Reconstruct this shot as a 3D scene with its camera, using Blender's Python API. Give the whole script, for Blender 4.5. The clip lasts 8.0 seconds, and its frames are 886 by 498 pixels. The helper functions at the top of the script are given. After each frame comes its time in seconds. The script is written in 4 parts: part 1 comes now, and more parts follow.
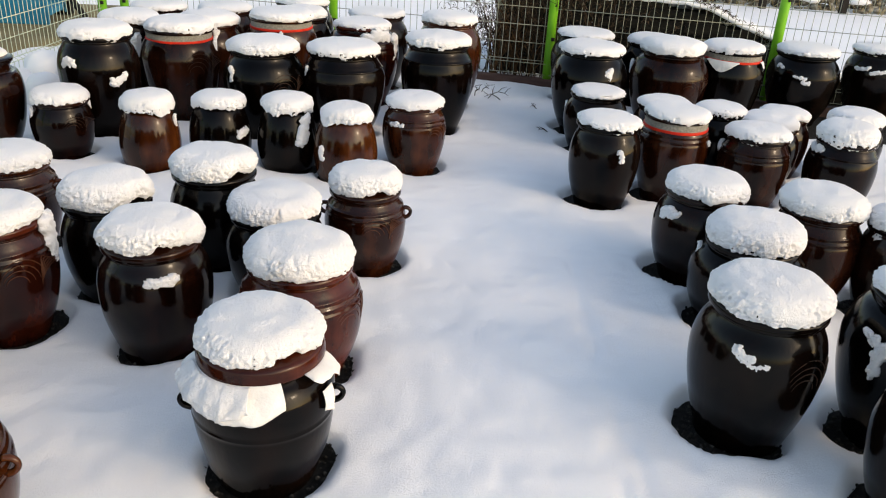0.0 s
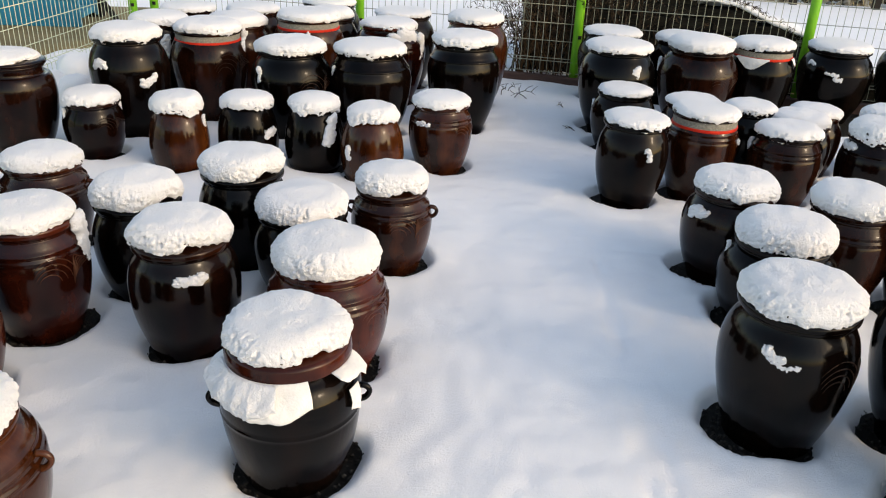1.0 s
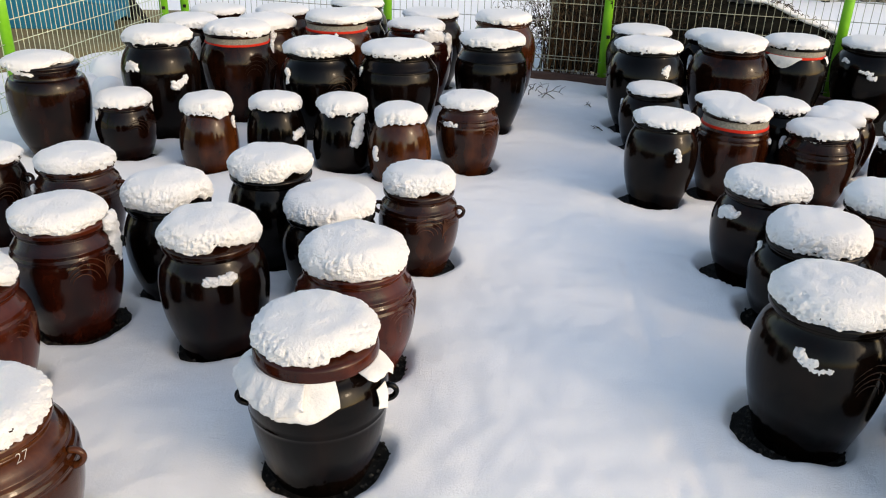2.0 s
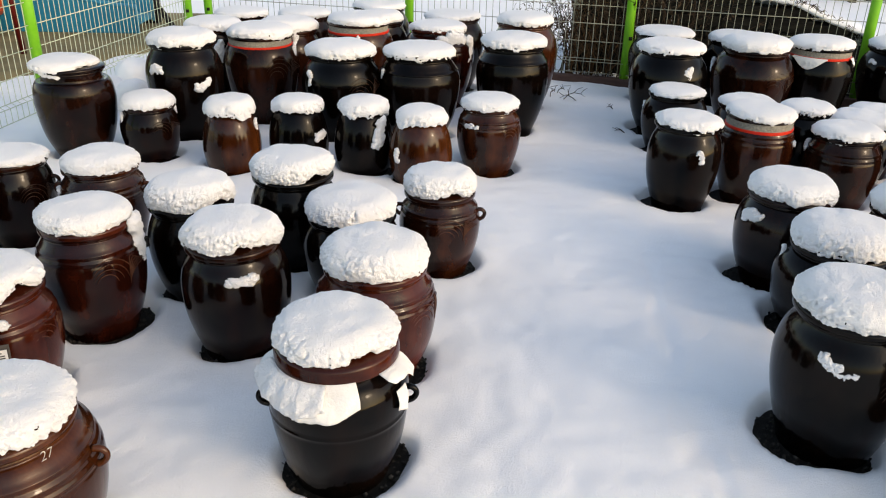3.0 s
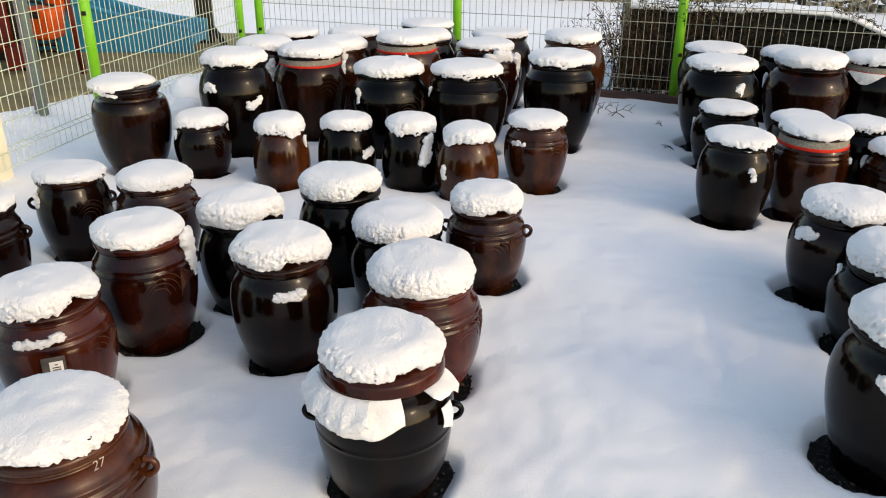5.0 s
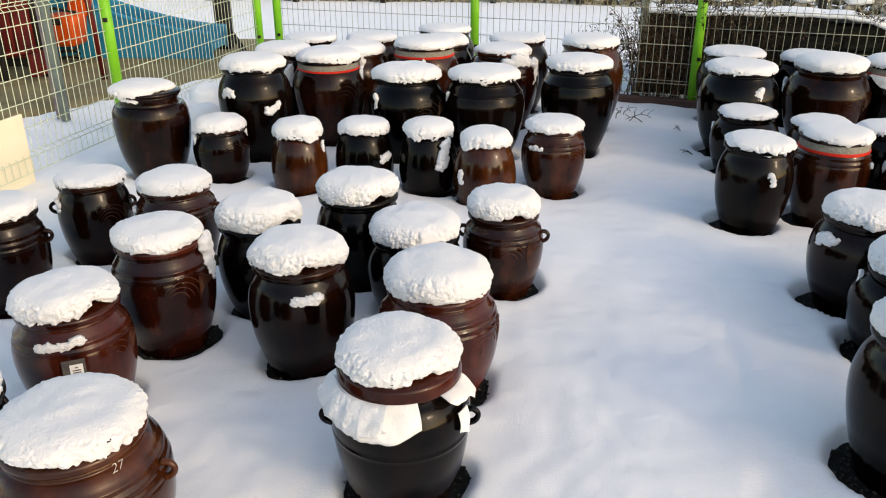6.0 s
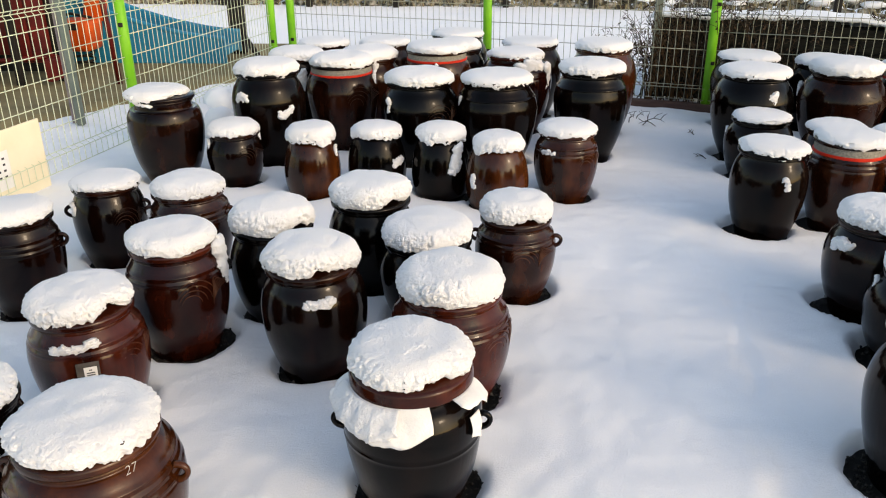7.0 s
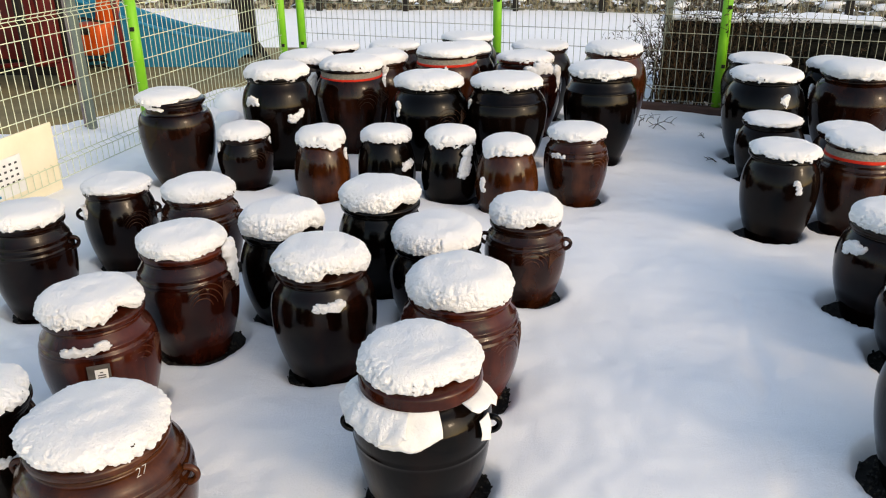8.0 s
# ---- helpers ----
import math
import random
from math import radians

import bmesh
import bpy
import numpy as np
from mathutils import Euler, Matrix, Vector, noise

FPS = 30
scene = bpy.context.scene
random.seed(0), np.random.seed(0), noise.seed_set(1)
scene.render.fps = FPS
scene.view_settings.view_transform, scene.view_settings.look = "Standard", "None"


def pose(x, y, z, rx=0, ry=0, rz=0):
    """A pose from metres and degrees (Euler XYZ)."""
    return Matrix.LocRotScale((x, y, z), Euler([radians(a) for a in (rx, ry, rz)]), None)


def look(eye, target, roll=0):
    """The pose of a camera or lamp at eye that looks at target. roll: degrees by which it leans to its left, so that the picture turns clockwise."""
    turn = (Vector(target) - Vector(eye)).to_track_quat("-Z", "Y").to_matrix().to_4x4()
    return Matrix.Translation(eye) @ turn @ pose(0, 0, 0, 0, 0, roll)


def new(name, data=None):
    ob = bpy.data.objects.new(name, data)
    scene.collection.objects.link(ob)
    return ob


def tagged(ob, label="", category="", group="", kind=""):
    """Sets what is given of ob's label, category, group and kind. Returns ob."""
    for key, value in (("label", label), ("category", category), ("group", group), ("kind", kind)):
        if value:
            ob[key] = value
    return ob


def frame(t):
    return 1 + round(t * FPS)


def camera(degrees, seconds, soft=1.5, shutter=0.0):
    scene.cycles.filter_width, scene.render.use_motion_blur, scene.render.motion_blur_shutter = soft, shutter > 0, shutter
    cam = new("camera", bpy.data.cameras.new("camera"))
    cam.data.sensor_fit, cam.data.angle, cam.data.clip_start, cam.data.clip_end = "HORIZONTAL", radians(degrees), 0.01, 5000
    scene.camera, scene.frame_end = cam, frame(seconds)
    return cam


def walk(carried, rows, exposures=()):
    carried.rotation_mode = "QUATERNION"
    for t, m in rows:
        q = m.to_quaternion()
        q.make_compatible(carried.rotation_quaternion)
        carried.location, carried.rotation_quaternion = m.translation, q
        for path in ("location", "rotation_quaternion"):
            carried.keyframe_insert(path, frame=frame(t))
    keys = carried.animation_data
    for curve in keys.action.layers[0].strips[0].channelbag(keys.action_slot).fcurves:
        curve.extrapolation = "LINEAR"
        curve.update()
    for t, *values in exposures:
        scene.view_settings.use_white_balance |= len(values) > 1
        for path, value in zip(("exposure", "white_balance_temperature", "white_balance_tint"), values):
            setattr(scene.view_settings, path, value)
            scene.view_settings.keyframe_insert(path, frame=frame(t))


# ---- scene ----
EYE = 1.7
cam = camera(57.8, 8.0, 1.1)
# seconds and the three turns of the camera, which pans on the spot
ROWS = [
    (0.0, 65.010, -3.059, -5.861),
    (0.5, 64.935, -2.581, -4.803),
    (1.0, 64.879, -2.302, -4.153),
    (1.5, 64.857, -1.878, -3.177),
    (3.0, 64.958, -1.143, -0.931),
    (3.5, 65.367, -0.844, 0.000),
    (4.0, 65.678, -0.634, 0.710),
    (4.5, 65.918, -0.410, 1.498),
    (6.0, 66.459, 0.196, 3.401),
    (6.5, 66.624, 0.306, 3.840),
    (7.0, 66.754, 0.425, 4.256),
    (7.5, 66.885, 0.569, 4.719),
    (8.0, 67.000, 0.633, 4.906),
]
walk(cam, [(t, pose(0, 0, EYE, a, b, c)) for t, a, b, c in ROWS], [(0.0, 0.37, 8100, 11.0), (8.0, 0.37, 8100, 11.0)])

# ---- light ----
SUN_TO = Vector((0.727, -0.528, 0.438)).normalized()
world = bpy.data.worlds.new("sky")
scene.world = world
world.use_nodes = True
wn = world.node_tree.nodes
sky = wn.new("ShaderNodeTexSky")
sky.sky_type, sky.sun_disc = "NISHITA", False
sky.sun_elevation = math.asin(SUN_TO.z)
sky.sun_rotation = math.atan2(SUN_TO.x, SUN_TO.y)
sky.dust_density, sky.air_density = 1.5, 1.0
wn["Background"].inputs["Strength"].default_value = 0.243
world.node_tree.links.new(sky.outputs["Color"], wn["Background"].inputs["Color"])
sun = new("sun", bpy.data.lights.new("sun", "SUN"))
sun.data.energy, sun.data.angle, sun.data.color = 0.29, radians(6.0), (1.0, 0.88, 0.77)
sun.matrix_world = look((0, 0, 8), Vector((0, 0, 8)) - SUN_TO)


# ---- numeric noise ----
def lattice(ix, iy, iz, seed):
    n = (ix * 73856093) ^ (iy * 19349663) ^ (iz * 83492791) ^ (seed * 2654435761)
    n = (n ^ (n >> 13)) * 1274126177
    n = n ^ (n >> 16)
    return ((n & 0xFFFF) / 32767.5) - 1.0


def vnoise(p, size, seed=0):
    """Smooth noise from -1 to 1 at points p (n, 3) with cells of the given size."""
    q = np.asarray(p, float) / size + 1000.0
    i = np.floor(q).astype(np.int64)
    f = q - i
    f = f * f * (3 - 2 * f)
    out = 0
    for a in (0, 1):
        for b in (0, 1):
            for c in (0, 1):
                w = (f[:, 0] if a else 1 - f[:, 0]) * (f[:, 1] if b else 1 - f[:, 1]) * (f[:, 2] if c else 1 - f[:, 2])
                out = out + w * lattice(i[:, 0] + a, i[:, 1] + b, i[:, 2] + c, seed)
    return out


def grains(p, size, seed=0):
    """Rounded grains packed in space: 1 in the middle of each, 0 where they meet."""
    q = np.asarray(p, float) / size + 1000.0
    i = np.floor(q).astype(np.int64)
    f = q - i
    best = np.full(len(q), 9.0)
    for a in (-1, 0, 1):
        for b in (-1, 0, 1):
            for c in (-1, 0, 1):
                jx, jy, jz = i[:, 0] + a, i[:, 1] + b, i[:, 2] + c
                d = (a + 0.5 + 0.45 * lattice(jx, jy, jz, seed) - f[:, 0]) ** 2
                d += (b + 0.5 + 0.45 * lattice(jx, jy, jz, seed + 31) - f[:, 1]) ** 2
                d += (c + 0.5 + 0.45 * lattice(jx, jy, jz, seed + 67) - f[:, 2]) ** 2
                best = np.minimum(best, d)
    return np.clip(1 - best, 0, 1)


# ---- materials ----
def material(name, rough=0.5, metal=0.0, coat=0.0):
    m = bpy.data.materials.new(name)
    m.use_nodes = True
    b = m.node_tree.nodes["Principled BSDF"]
    b.inputs["Roughness"].default_value, b.inputs["Metallic"].default_value = rough, metal
    b.inputs["Coat Weight"].default_value = coat
    b.inputs["Coat Roughness"].default_value = 0.15
    return m, m.node_tree, b


def ntex(nt, scale, detail=4.0, stretch=(1, 1, 1), rough=0.55, source="Object"):
    co = nt.nodes.new("ShaderNodeTexCoord")
    mp = nt.nodes.new("ShaderNodeMapping")
    mp.inputs["Scale"].default_value = stretch
    tx = nt.nodes.new("ShaderNodeTexNoise")
    tx.inputs["Scale"].default_value, tx.inputs["Detail"].default_value, tx.inputs["Roughness"].default_value = scale, detail, rough
    nt.links.new(co.outputs[source], mp.inputs["Vector"])
    nt.links.new(mp.outputs["Vector"], tx.inputs["Vector"])
    return tx


def ramp(nt, fac, stops):
    r = nt.nodes.new("ShaderNodeValToRGB")
    while len(r.color_ramp.elements) < len(stops):
        r.color_ramp.elements.new(0.5)
    for e, (at, c) in zip(r.color_ramp.elements, stops):
        e.position, e.color = at, (*c, 1)
    nt.links.new(fac, r.inputs["Fac"])
    return r


def bump(nt, b, height, strength, distance):
    n = nt.nodes.new("ShaderNodeBump")
    n.inputs["Strength"].default_value, n.inputs["Distance"].default_value = strength, distance
    nt.links.new(height, n.inputs["Height"])
    nt.links.new(n.outputs["Normal"], b.inputs["Normal"])
    return n


def plain(name, stops, rough=0.5, metal=0.0, scale=12.0, stretch=(1, 1, 1), relief=0.3, depth=0.003, coat=0.0, detail=5.0):
    """A surface whose colour wanders between stops, with fine relief."""
    m, nt, b = material(name, rough, metal, coat)
    b.inputs["Specular IOR Level"].default_value = 0.2
    big, fine = ntex(nt, scale, detail, stretch), ntex(nt, scale * 7, 4, stretch)
    nt.links.new(ramp(nt, big.outputs["Fac"], stops).outputs["Color"], b.inputs["Base Color"])
    bump(nt, b, fine.outputs["Fac"], relief, depth)
    rr = nt.nodes.new("ShaderNodeMapRange")
    rr.inputs["To Min"].default_value, rr.inputs["To Max"].default_value = max(rough - 0.1, 0.02), min(rough + 0.12, 1)
    nt.links.new(big.outputs["Fac"], rr.inputs["Value"])
    nt.links.new(rr.outputs["Result"], b.inputs["Roughness"])
    return m


def glaze(name, lo, mid, hi, rough, gloss=0.16):
    """Iron glaze on stoneware: streaked downwards, worn and dusty in patches."""
    m, nt, b = material(name, rough)
    b.inputs["Specular IOR Level"].default_value = gloss
    streak = ntex(nt, 9, 6, (1, 1, 0.12), 0.6)
    patch = ntex(nt, 5, 5)
    add = nt.nodes.new("ShaderNodeMath")
    add.operation = "MULTIPLY_ADD"
    add.inputs[1].default_value, add.inputs[2].default_value = 0.45, 0.0
    nt.links.new(patch.outputs["Fac"], add.inputs[0])
    add2 = nt.nodes.new("ShaderNodeMath")
    add2.operation = "MULTIPLY_ADD"
    add2.inputs[1].default_value = 0.55
    nt.links.new(streak.outputs["Fac"], add2.inputs[0])
    nt.links.new(add.outputs[0], add2.inputs[2])
    info = nt.nodes.new("ShaderNodeObjectInfo")
    add3 = nt.nodes.new("ShaderNodeMath")
    add3.operation = "MULTIPLY_ADD"
    add3.inputs[1].default_value = 0.15
    nt.links.new(info.outputs["Random"], add3.inputs[0])
    nt.links.new(add2.outputs[0], add3.inputs[2])
    nt.links.new(ramp(nt, add3.outputs[0], [(0.38, lo), (0.55, mid), (0.74, hi)]).outputs["Color"], b.inputs["Base Color"])
    rr = nt.nodes.new("ShaderNodeMapRange")
    rr.inputs["From Min"].default_value, rr.inputs["From Max"].default_value = 0.3, 0.7
    rr.inputs["To Min"].default_value, rr.inputs["To Max"].default_value = rough * 0.7, rough * 1.4
    nt.links.new(patch.outputs["Fac"], rr.inputs["Value"])
    nt.links.new(rr.outputs["Result"], b.inputs["Roughness"])
    fine = ntex(nt, 60, 4, (1, 1, 0.5))
    wiped = ntex(nt, 34, 3, (1, 1, 0.12))
    both = nt.nodes.new("ShaderNodeMath")
    both.operation = "MULTIPLY_ADD"
    both.inputs[1].default_value = 2.2
    nt.links.new(wiped.outputs["Fac"], both.inputs[0])
    nt.links.new(fine.outputs["Fac"], both.inputs[2])
    bump(nt, b, both.outputs[0], 0.10, 0.003)
    return m


GLAZE = {
    "black": glaze("black_glaze", (0.0005, 0.0004, 0.0004), (0.0010, 0.0007, 0.0005), (0.0060, 0.0027, 0.0017), 0.12, 0.15),
    "dark": glaze("dark_brown_glaze", (0.0008, 0.0004, 0.0003), (0.0042, 0.0012, 0.0006), (0.0240, 0.0068, 0.0030), 0.12, 0.20),
    "brown": glaze("brown_glaze", (0.0022, 0.0006, 0.0003), (0.0140, 0.0032, 0.0011), (0.0600, 0.0160, 0.0050), 0.13, 0.30),
    "red": glaze("red_brown_glaze", (0.0024, 0.0006, 0.0004), (0.0170, 0.0031, 0.0015), (0.0740, 0.0140, 0.0060), 0.13, 0.30),
    "tan": glaze("ochre_brown_glaze", (0.0080, 0.0020, 0.0006), (0.0330, 0.0082, 0.0021), (0.0980, 0.0285, 0.0076), 0.13, 0.32),
    "russet": glaze("russet_glaze", (0.0110, 0.0022, 0.0010), (0.0340, 0.0065, 0.0027), (0.0860, 0.0180, 0.0068), 0.13, 0.26),
}
TONE = {"black": "black-brown", "dark": "dark brown", "brown": "brown", "red": "reddish brown", "tan": "ochre brown", "russet": "russet"}
m_motif_dark = plain("dark_incised_line", [(0.3, (0.014, 0.006, 0.004)), (0.7, (0.035, 0.015, 0.008))], 0.3, scale=30)
m_motif = plain("incised_line", [(0.3, (0.04, 0.014, 0.007)), (0.7, (0.085, 0.030, 0.014))], 0.3, scale=30)


def snow_material(name, relief, depth, soft=0.0, crumbs=0.0, mid=0.0, lump_size=26, tones=((0.90, 0.915, 0.935), (0.94, 0.95, 0.955))):
    """Snow: near white, with grain, and packed crumbs where it has crusted."""
    m, nt, b = material(name, 0.75)
    big = ntex(nt, 3.0, 5, source="Object")
    fine, grain = ntex(nt, 130, 6, rough=0.7), ntex(nt, 420, 3, rough=0.7)
    nt.links.new(ramp(nt, big.outputs["Fac"], [(0.3, tones[0]), (0.7, tones[1])]).outputs["Color"], b.inputs["Base Color"])
    mix = nt.nodes.new("ShaderNodeMath")
    mix.operation = "MULTIPLY_ADD"
    mix.inputs[1].default_value = 0.4
    nt.links.new(grain.outputs["Fac"], mix.inputs[0])
    nt.links.new(fine.outputs["Fac"], mix.inputs[2])
    height = mix.outputs[0]
    if mid:
        lump = ntex(nt, lump_size, 5, rough=0.65)
        more = nt.nodes.new("ShaderNodeMath")
        more.operation = "MULTIPLY_ADD"
        more.inputs[1].default_value = mid
        nt.links.new(lump.outputs["Fac"], more.inputs[0])
        nt.links.new(height, more.inputs[2])
        height = more.outputs[0]
    if crumbs:
        co = nt.nodes.new("ShaderNodeTexCoord")
        cell = nt.nodes.new("ShaderNodeTexVoronoi")
        cell.inputs["Scale"].default_value, cell.inputs["Detail"].default_value = 150, 1.0
        nt.links.new(co.outputs["Object"], cell.inputs["Vector"])
        less = nt.nodes.new("ShaderNodeMath")
        less.operation = "MULTIPLY_ADD"
        less.inputs[1].default_value = -crumbs
        nt.links.new(cell.outputs["Distance"], less.inputs[0])
        nt.links.new(height, less.inputs[2])
        height = less.outputs[0]
    bump(nt, b, height, relief, depth)
    b.inputs["Specular IOR Level"].default_value = 0.3
    if soft:
        b.inputs["Subsurface Weight"].default_value, b.inputs["Subsurface Scale"].default_value = soft, 0.008
        b.inputs["Subsurface Radius"].default_value = (1.0, 1.0, 1.0)
    return m


m_snow = snow_material("snow", 0.6, 0.008, mid=0.8)
m_cap = snow_material("crusted_snow", 0.9, 0.010, 0.4, 0.25, 0.7, 100, ((0.85, 0.86, 0.875), (0.91, 0.915, 0.92)))
m_soil = plain("black_wet_gravel", [(0.3, (0.003, 0.003, 0.0026)), (0.5, (0.008, 0.0073, 0.006)), (0.75, (0.035, 0.032, 0.028))], 0.6, scale=45, relief=1.0, depth=0.02)
m_gravel = plain("wet_gravel_crumb", [(0.3, (0.006, 0.0055, 0.005)), (0.5, (0.020, 0.018, 0.015)), (0.72, (0.10, 0.093, 0.08))], 0.5, scale=70, relief=0.6)
m_post = plain("light_green_paint", [(0.3, (0.12, 0.40, 0.02)), (0.7, (0.18, 0.48, 0.035))], 0.35, scale=7, relief=0.15)
m_wire = plain("pale_green_wire", [(0.3, (0.46, 0.52, 0.36)), (0.7, (0.64, 0.69, 0.53))], 0.45, scale=9, relief=0.1)
m_greywire = plain("weathered_wire", [(0.3, (0.22, 0.24, 0.18)), (0.7, (0.38, 0.39, 0.32))], 0.45, scale=9, relief=0.1)
m_red = plain("red_elastic", [(0.3, (0.48, 0.014, 0.006)), (0.7, (0.62, 0.03, 0.009))], 0.5, scale=20)
m_mesh = plain("grey_net", [(0.3, (0.16, 0.15, 0.12)), (0.7, (0.34, 0.32, 0.27))], 0.8, scale=90, relief=0.8)
m_paper = plain("white_paper", [(0.3, (0.68, 0.67, 0.64)), (0.7, (0.80, 0.79, 0.77))], 0.8, scale=14, relief=0.5, depth=0.006)
m_tagpaper = plain("tag_paper", [(0.3, (0.66, 0.66, 0.64)), (0.7, (0.76, 0.76, 0.74))], 0.6, scale=14)
m_ink = plain("dark_ink", [(0.3, (0.03, 0.03, 0.035)), (0.7, (0.06, 0.06, 0.065))], 0.6, scale=20)
m_chalk = plain("chalk_mark", [(0.3, (0.45, 0.42, 0.36)), (0.7, (0.66, 0.62, 0.55))], 0.8, scale=60)
m_sleeve = plain("clear_sleeve", [(0.3, (0.05, 0.046, 0.043)), (0.7, (0.11, 0.10, 0.095))], 0.15, scale=20)
m_concrete = plain("damp_concrete", [(0.3, (0.16, 0.12, 0.15)), (0.7, (0.30, 0.26, 0.21))], 0.85, scale=9, relief=0.7, depth=0.006)
m_kerb = plain("dark_red_timber", [(0.3, (0.055, 0.030, 0.024)), (0.7, (0.13, 0.078, 0.062))], 0.85, scale=7, stretch=(0.3, 1, 1), relief=0.6, depth=0.005)
m_board = plain("cream_board", [(0.3, (0.70, 0.64, 0.47)), (0.7, (0.80, 0.74, 0.57))], 0.55, scale=4, relief=0.1)
m_mat = plain("sandy_rubber_paving", [(0.3, (0.16, 0.13, 0.066)), (0.7, (0.26, 0.215, 0.115))], 0.9, scale=3, relief=0.5)
m_blue = plain("blue_plastic", [(0.3, (0.006, 0.15, 0.27)), (0.7, (0.015, 0.23, 0.37))], 0.35, scale=4, relief=0.1)
m_dred = plain("dark_red_plastic", [(0.3, (0.05, 0.005, 0.004)), (0.7, (0.14, 0.011, 0.008))], 0.4, scale=5, relief=0.1)
m_pink = plain("faded_pink_plastic", [(0.3, (0.30, 0.15, 0.13)), (0.7, (0.42, 0.24, 0.20))], 0.6, scale=5, relief=0.1)
m_orange = plain("orange_plastic", [(0.3, (0.48, 0.055, 0.008)), (0.7, (0.62, 0.095, 0.014))], 0.4, scale=5, relief=0.1)
m_steel = plain("galvanised_steel", [(0.3, (0.12, 0.145, 0.12)), (0.7, (0.22, 0.25, 0.21))], 0.45, 0.5, scale=6, relief=0.15)
# dark wood; its black also stands in for shade in the play equipment
m_black = plain("black_wood_and_shade", [(0.3, (0.006, 0.0055, 0.005)), (0.7, (0.020, 0.017, 0.014))], 0.75, scale=12, stretch=(1, 1, 0.2))
m_wall = plain("dark_mossy_wall", [(0.3, (0.003, 0.003, 0.002)), (0.55, (0.010, 0.0095, 0.0065)), (0.8, (0.030, 0.027, 0.018))], 0.9, scale=5, stretch=(0.4, 0.4, 2.0), relief=0.9, depth=0.02)
m_twig = plain("dry_twig", [(0.3, (0.018, 0.012, 0.008)), (0.7, (0.07, 0.045, 0.025))], 0.9, scale=20)
m_rust = plain("rust_brown_stem", [(0.3, (0.05, 0.024, 0.010)), (0.7, (0.16, 0.085, 0.035))], 0.9, scale=20)
m_straw = plain("dry_grass", [(0.35, (0.16, 0.125, 0.055)), (0.65, (0.50, 0.43, 0.24))], 0.9, scale=20)
# pale stone tones; the darkest stop paints in the shade of crevices
m_rubble = plain("stone_rubble", [(0.36, (0.03, 0.026, 0.02)), (0.5, (0.17, 0.15, 0.11)), (0.66, (0.50, 0.47, 0.41))], 0.9, scale=9, relief=0.8, depth=0.02)


# ---- building blocks ----
def mesh_of(name, verts, faces, mat, smooth=True):
    me = bpy.data.meshes.new(name)
    me.from_pydata([tuple(map(float, v)) for v in verts], [], faces)
    me.materials.append(mat)
    if smooth:
        me.polygons.foreach_set("use_smooth", np.ones(len(me.polygons), bool))
    me.update()
    return me


def place(ob, parent=None, label=""):
    if parent is not None:
        ob.parent = parent
    if label:
        ob["label"] = label
    return ob


def part(name, verts, faces, mat, parent, label="", smooth=True):
    return place(new(name, mesh_of(name, verts, faces, mat, smooth)), parent, label)


def thing(name, x, y, z, label, category, group="", kind=""):
    e = new(name)
    e.location = (x, y, z)
    e.empty_display_size = 0.05
    return tagged(e, label, category, group, kind)


def boxgeo(cx, cy, cz, sx, sy, sz, bevel=0.006, rz=0.0):
    bm = bmesh.new()
    bmesh.ops.create_cube(bm, size=1.0, matrix=Matrix.Diagonal((sx, sy, sz, 1)))
    if bevel:
        bmesh.ops.bevel(bm, geom=bm.edges[:], offset=bevel, segments=2, affect="EDGES", profile=0.6)
    bmesh.ops.transform(bm, matrix=Matrix.Translation((cx, cy, cz)) @ Matrix.Rotation(rz, 4, "Z"), verts=bm.verts)
    v = [tuple(q.co) for q in bm.verts]
    f = [[q.index for q in face.verts] for face in bm.faces]
    bm.free()
    return v, f


def tube(path, radius, sides=8, closed=False, cap=True):
    """A round bar along the path; radius may be one number or one for each point."""
    path = [Vector(p) for p in path]
    n = len(path)
    rad = radius if isinstance(radius, (list, tuple, np.ndarray)) else [radius] * n
    verts, faces = [], []
    up = Vector((0.3, 0.2, 0.93))
    for i, p in enumerate(path):
        a, b = (path[i - 1], path[(i + 1) % n]) if closed else (path[max(i - 1, 0)], path[min(i + 1, n - 1)])
        d = (b - a).normalized()
        s = d.cross(up)
        if s.length < 0.05:
            s = d.cross(Vector((1, 0, 0)))
        s.normalize()
        w = s.cross(d)
        for k in range(sides):
            t = 2 * math.pi * k / sides
            verts.append(p + (s * math.cos(t) + w * math.sin(t)) * rad[i])
    for i in range(n if closed else n - 1):
        j = (i + 1) % n
        for k in range(sides):
            l = (k + 1) % sides
            faces.append((i * sides + k, i * sides + l, j * sides + l, j * sides + k))
    if cap and not closed:
        faces.append(tuple(range(sides - 1, -1, -1)))
        faces.append(tuple(range((n - 1) * sides, n * sides)))
    return verts, faces


def joined(pieces):
    verts, faces = [], []
    for v, f in pieces:
        o = len(verts)
        verts += list(v)
        faces += [tuple(i + o for i in face) for face in f]
    return verts, faces


def spline(points, n):
    """A smooth line through the points (Catmull-Rom), n points on each piece."""
    p = [np.array(q, float) for q in points]
    p = [2 * p[0] - p[1]] + p + [2 * p[-1] - p[-2]]
    out = []
    for i in range(1, len(p) - 2):
        a, b, c, d = p[i - 1:i + 3]
        for k in range(n):
            t = k / n
            out.append(0.5 * (2 * b + (c - a) * t + (2 * a - 5 * b + 4 * c - d) * t * t + (3 * b - a - 3 * c + d) * t ** 3))
    out.append(p[-2])
    return np.array(out)


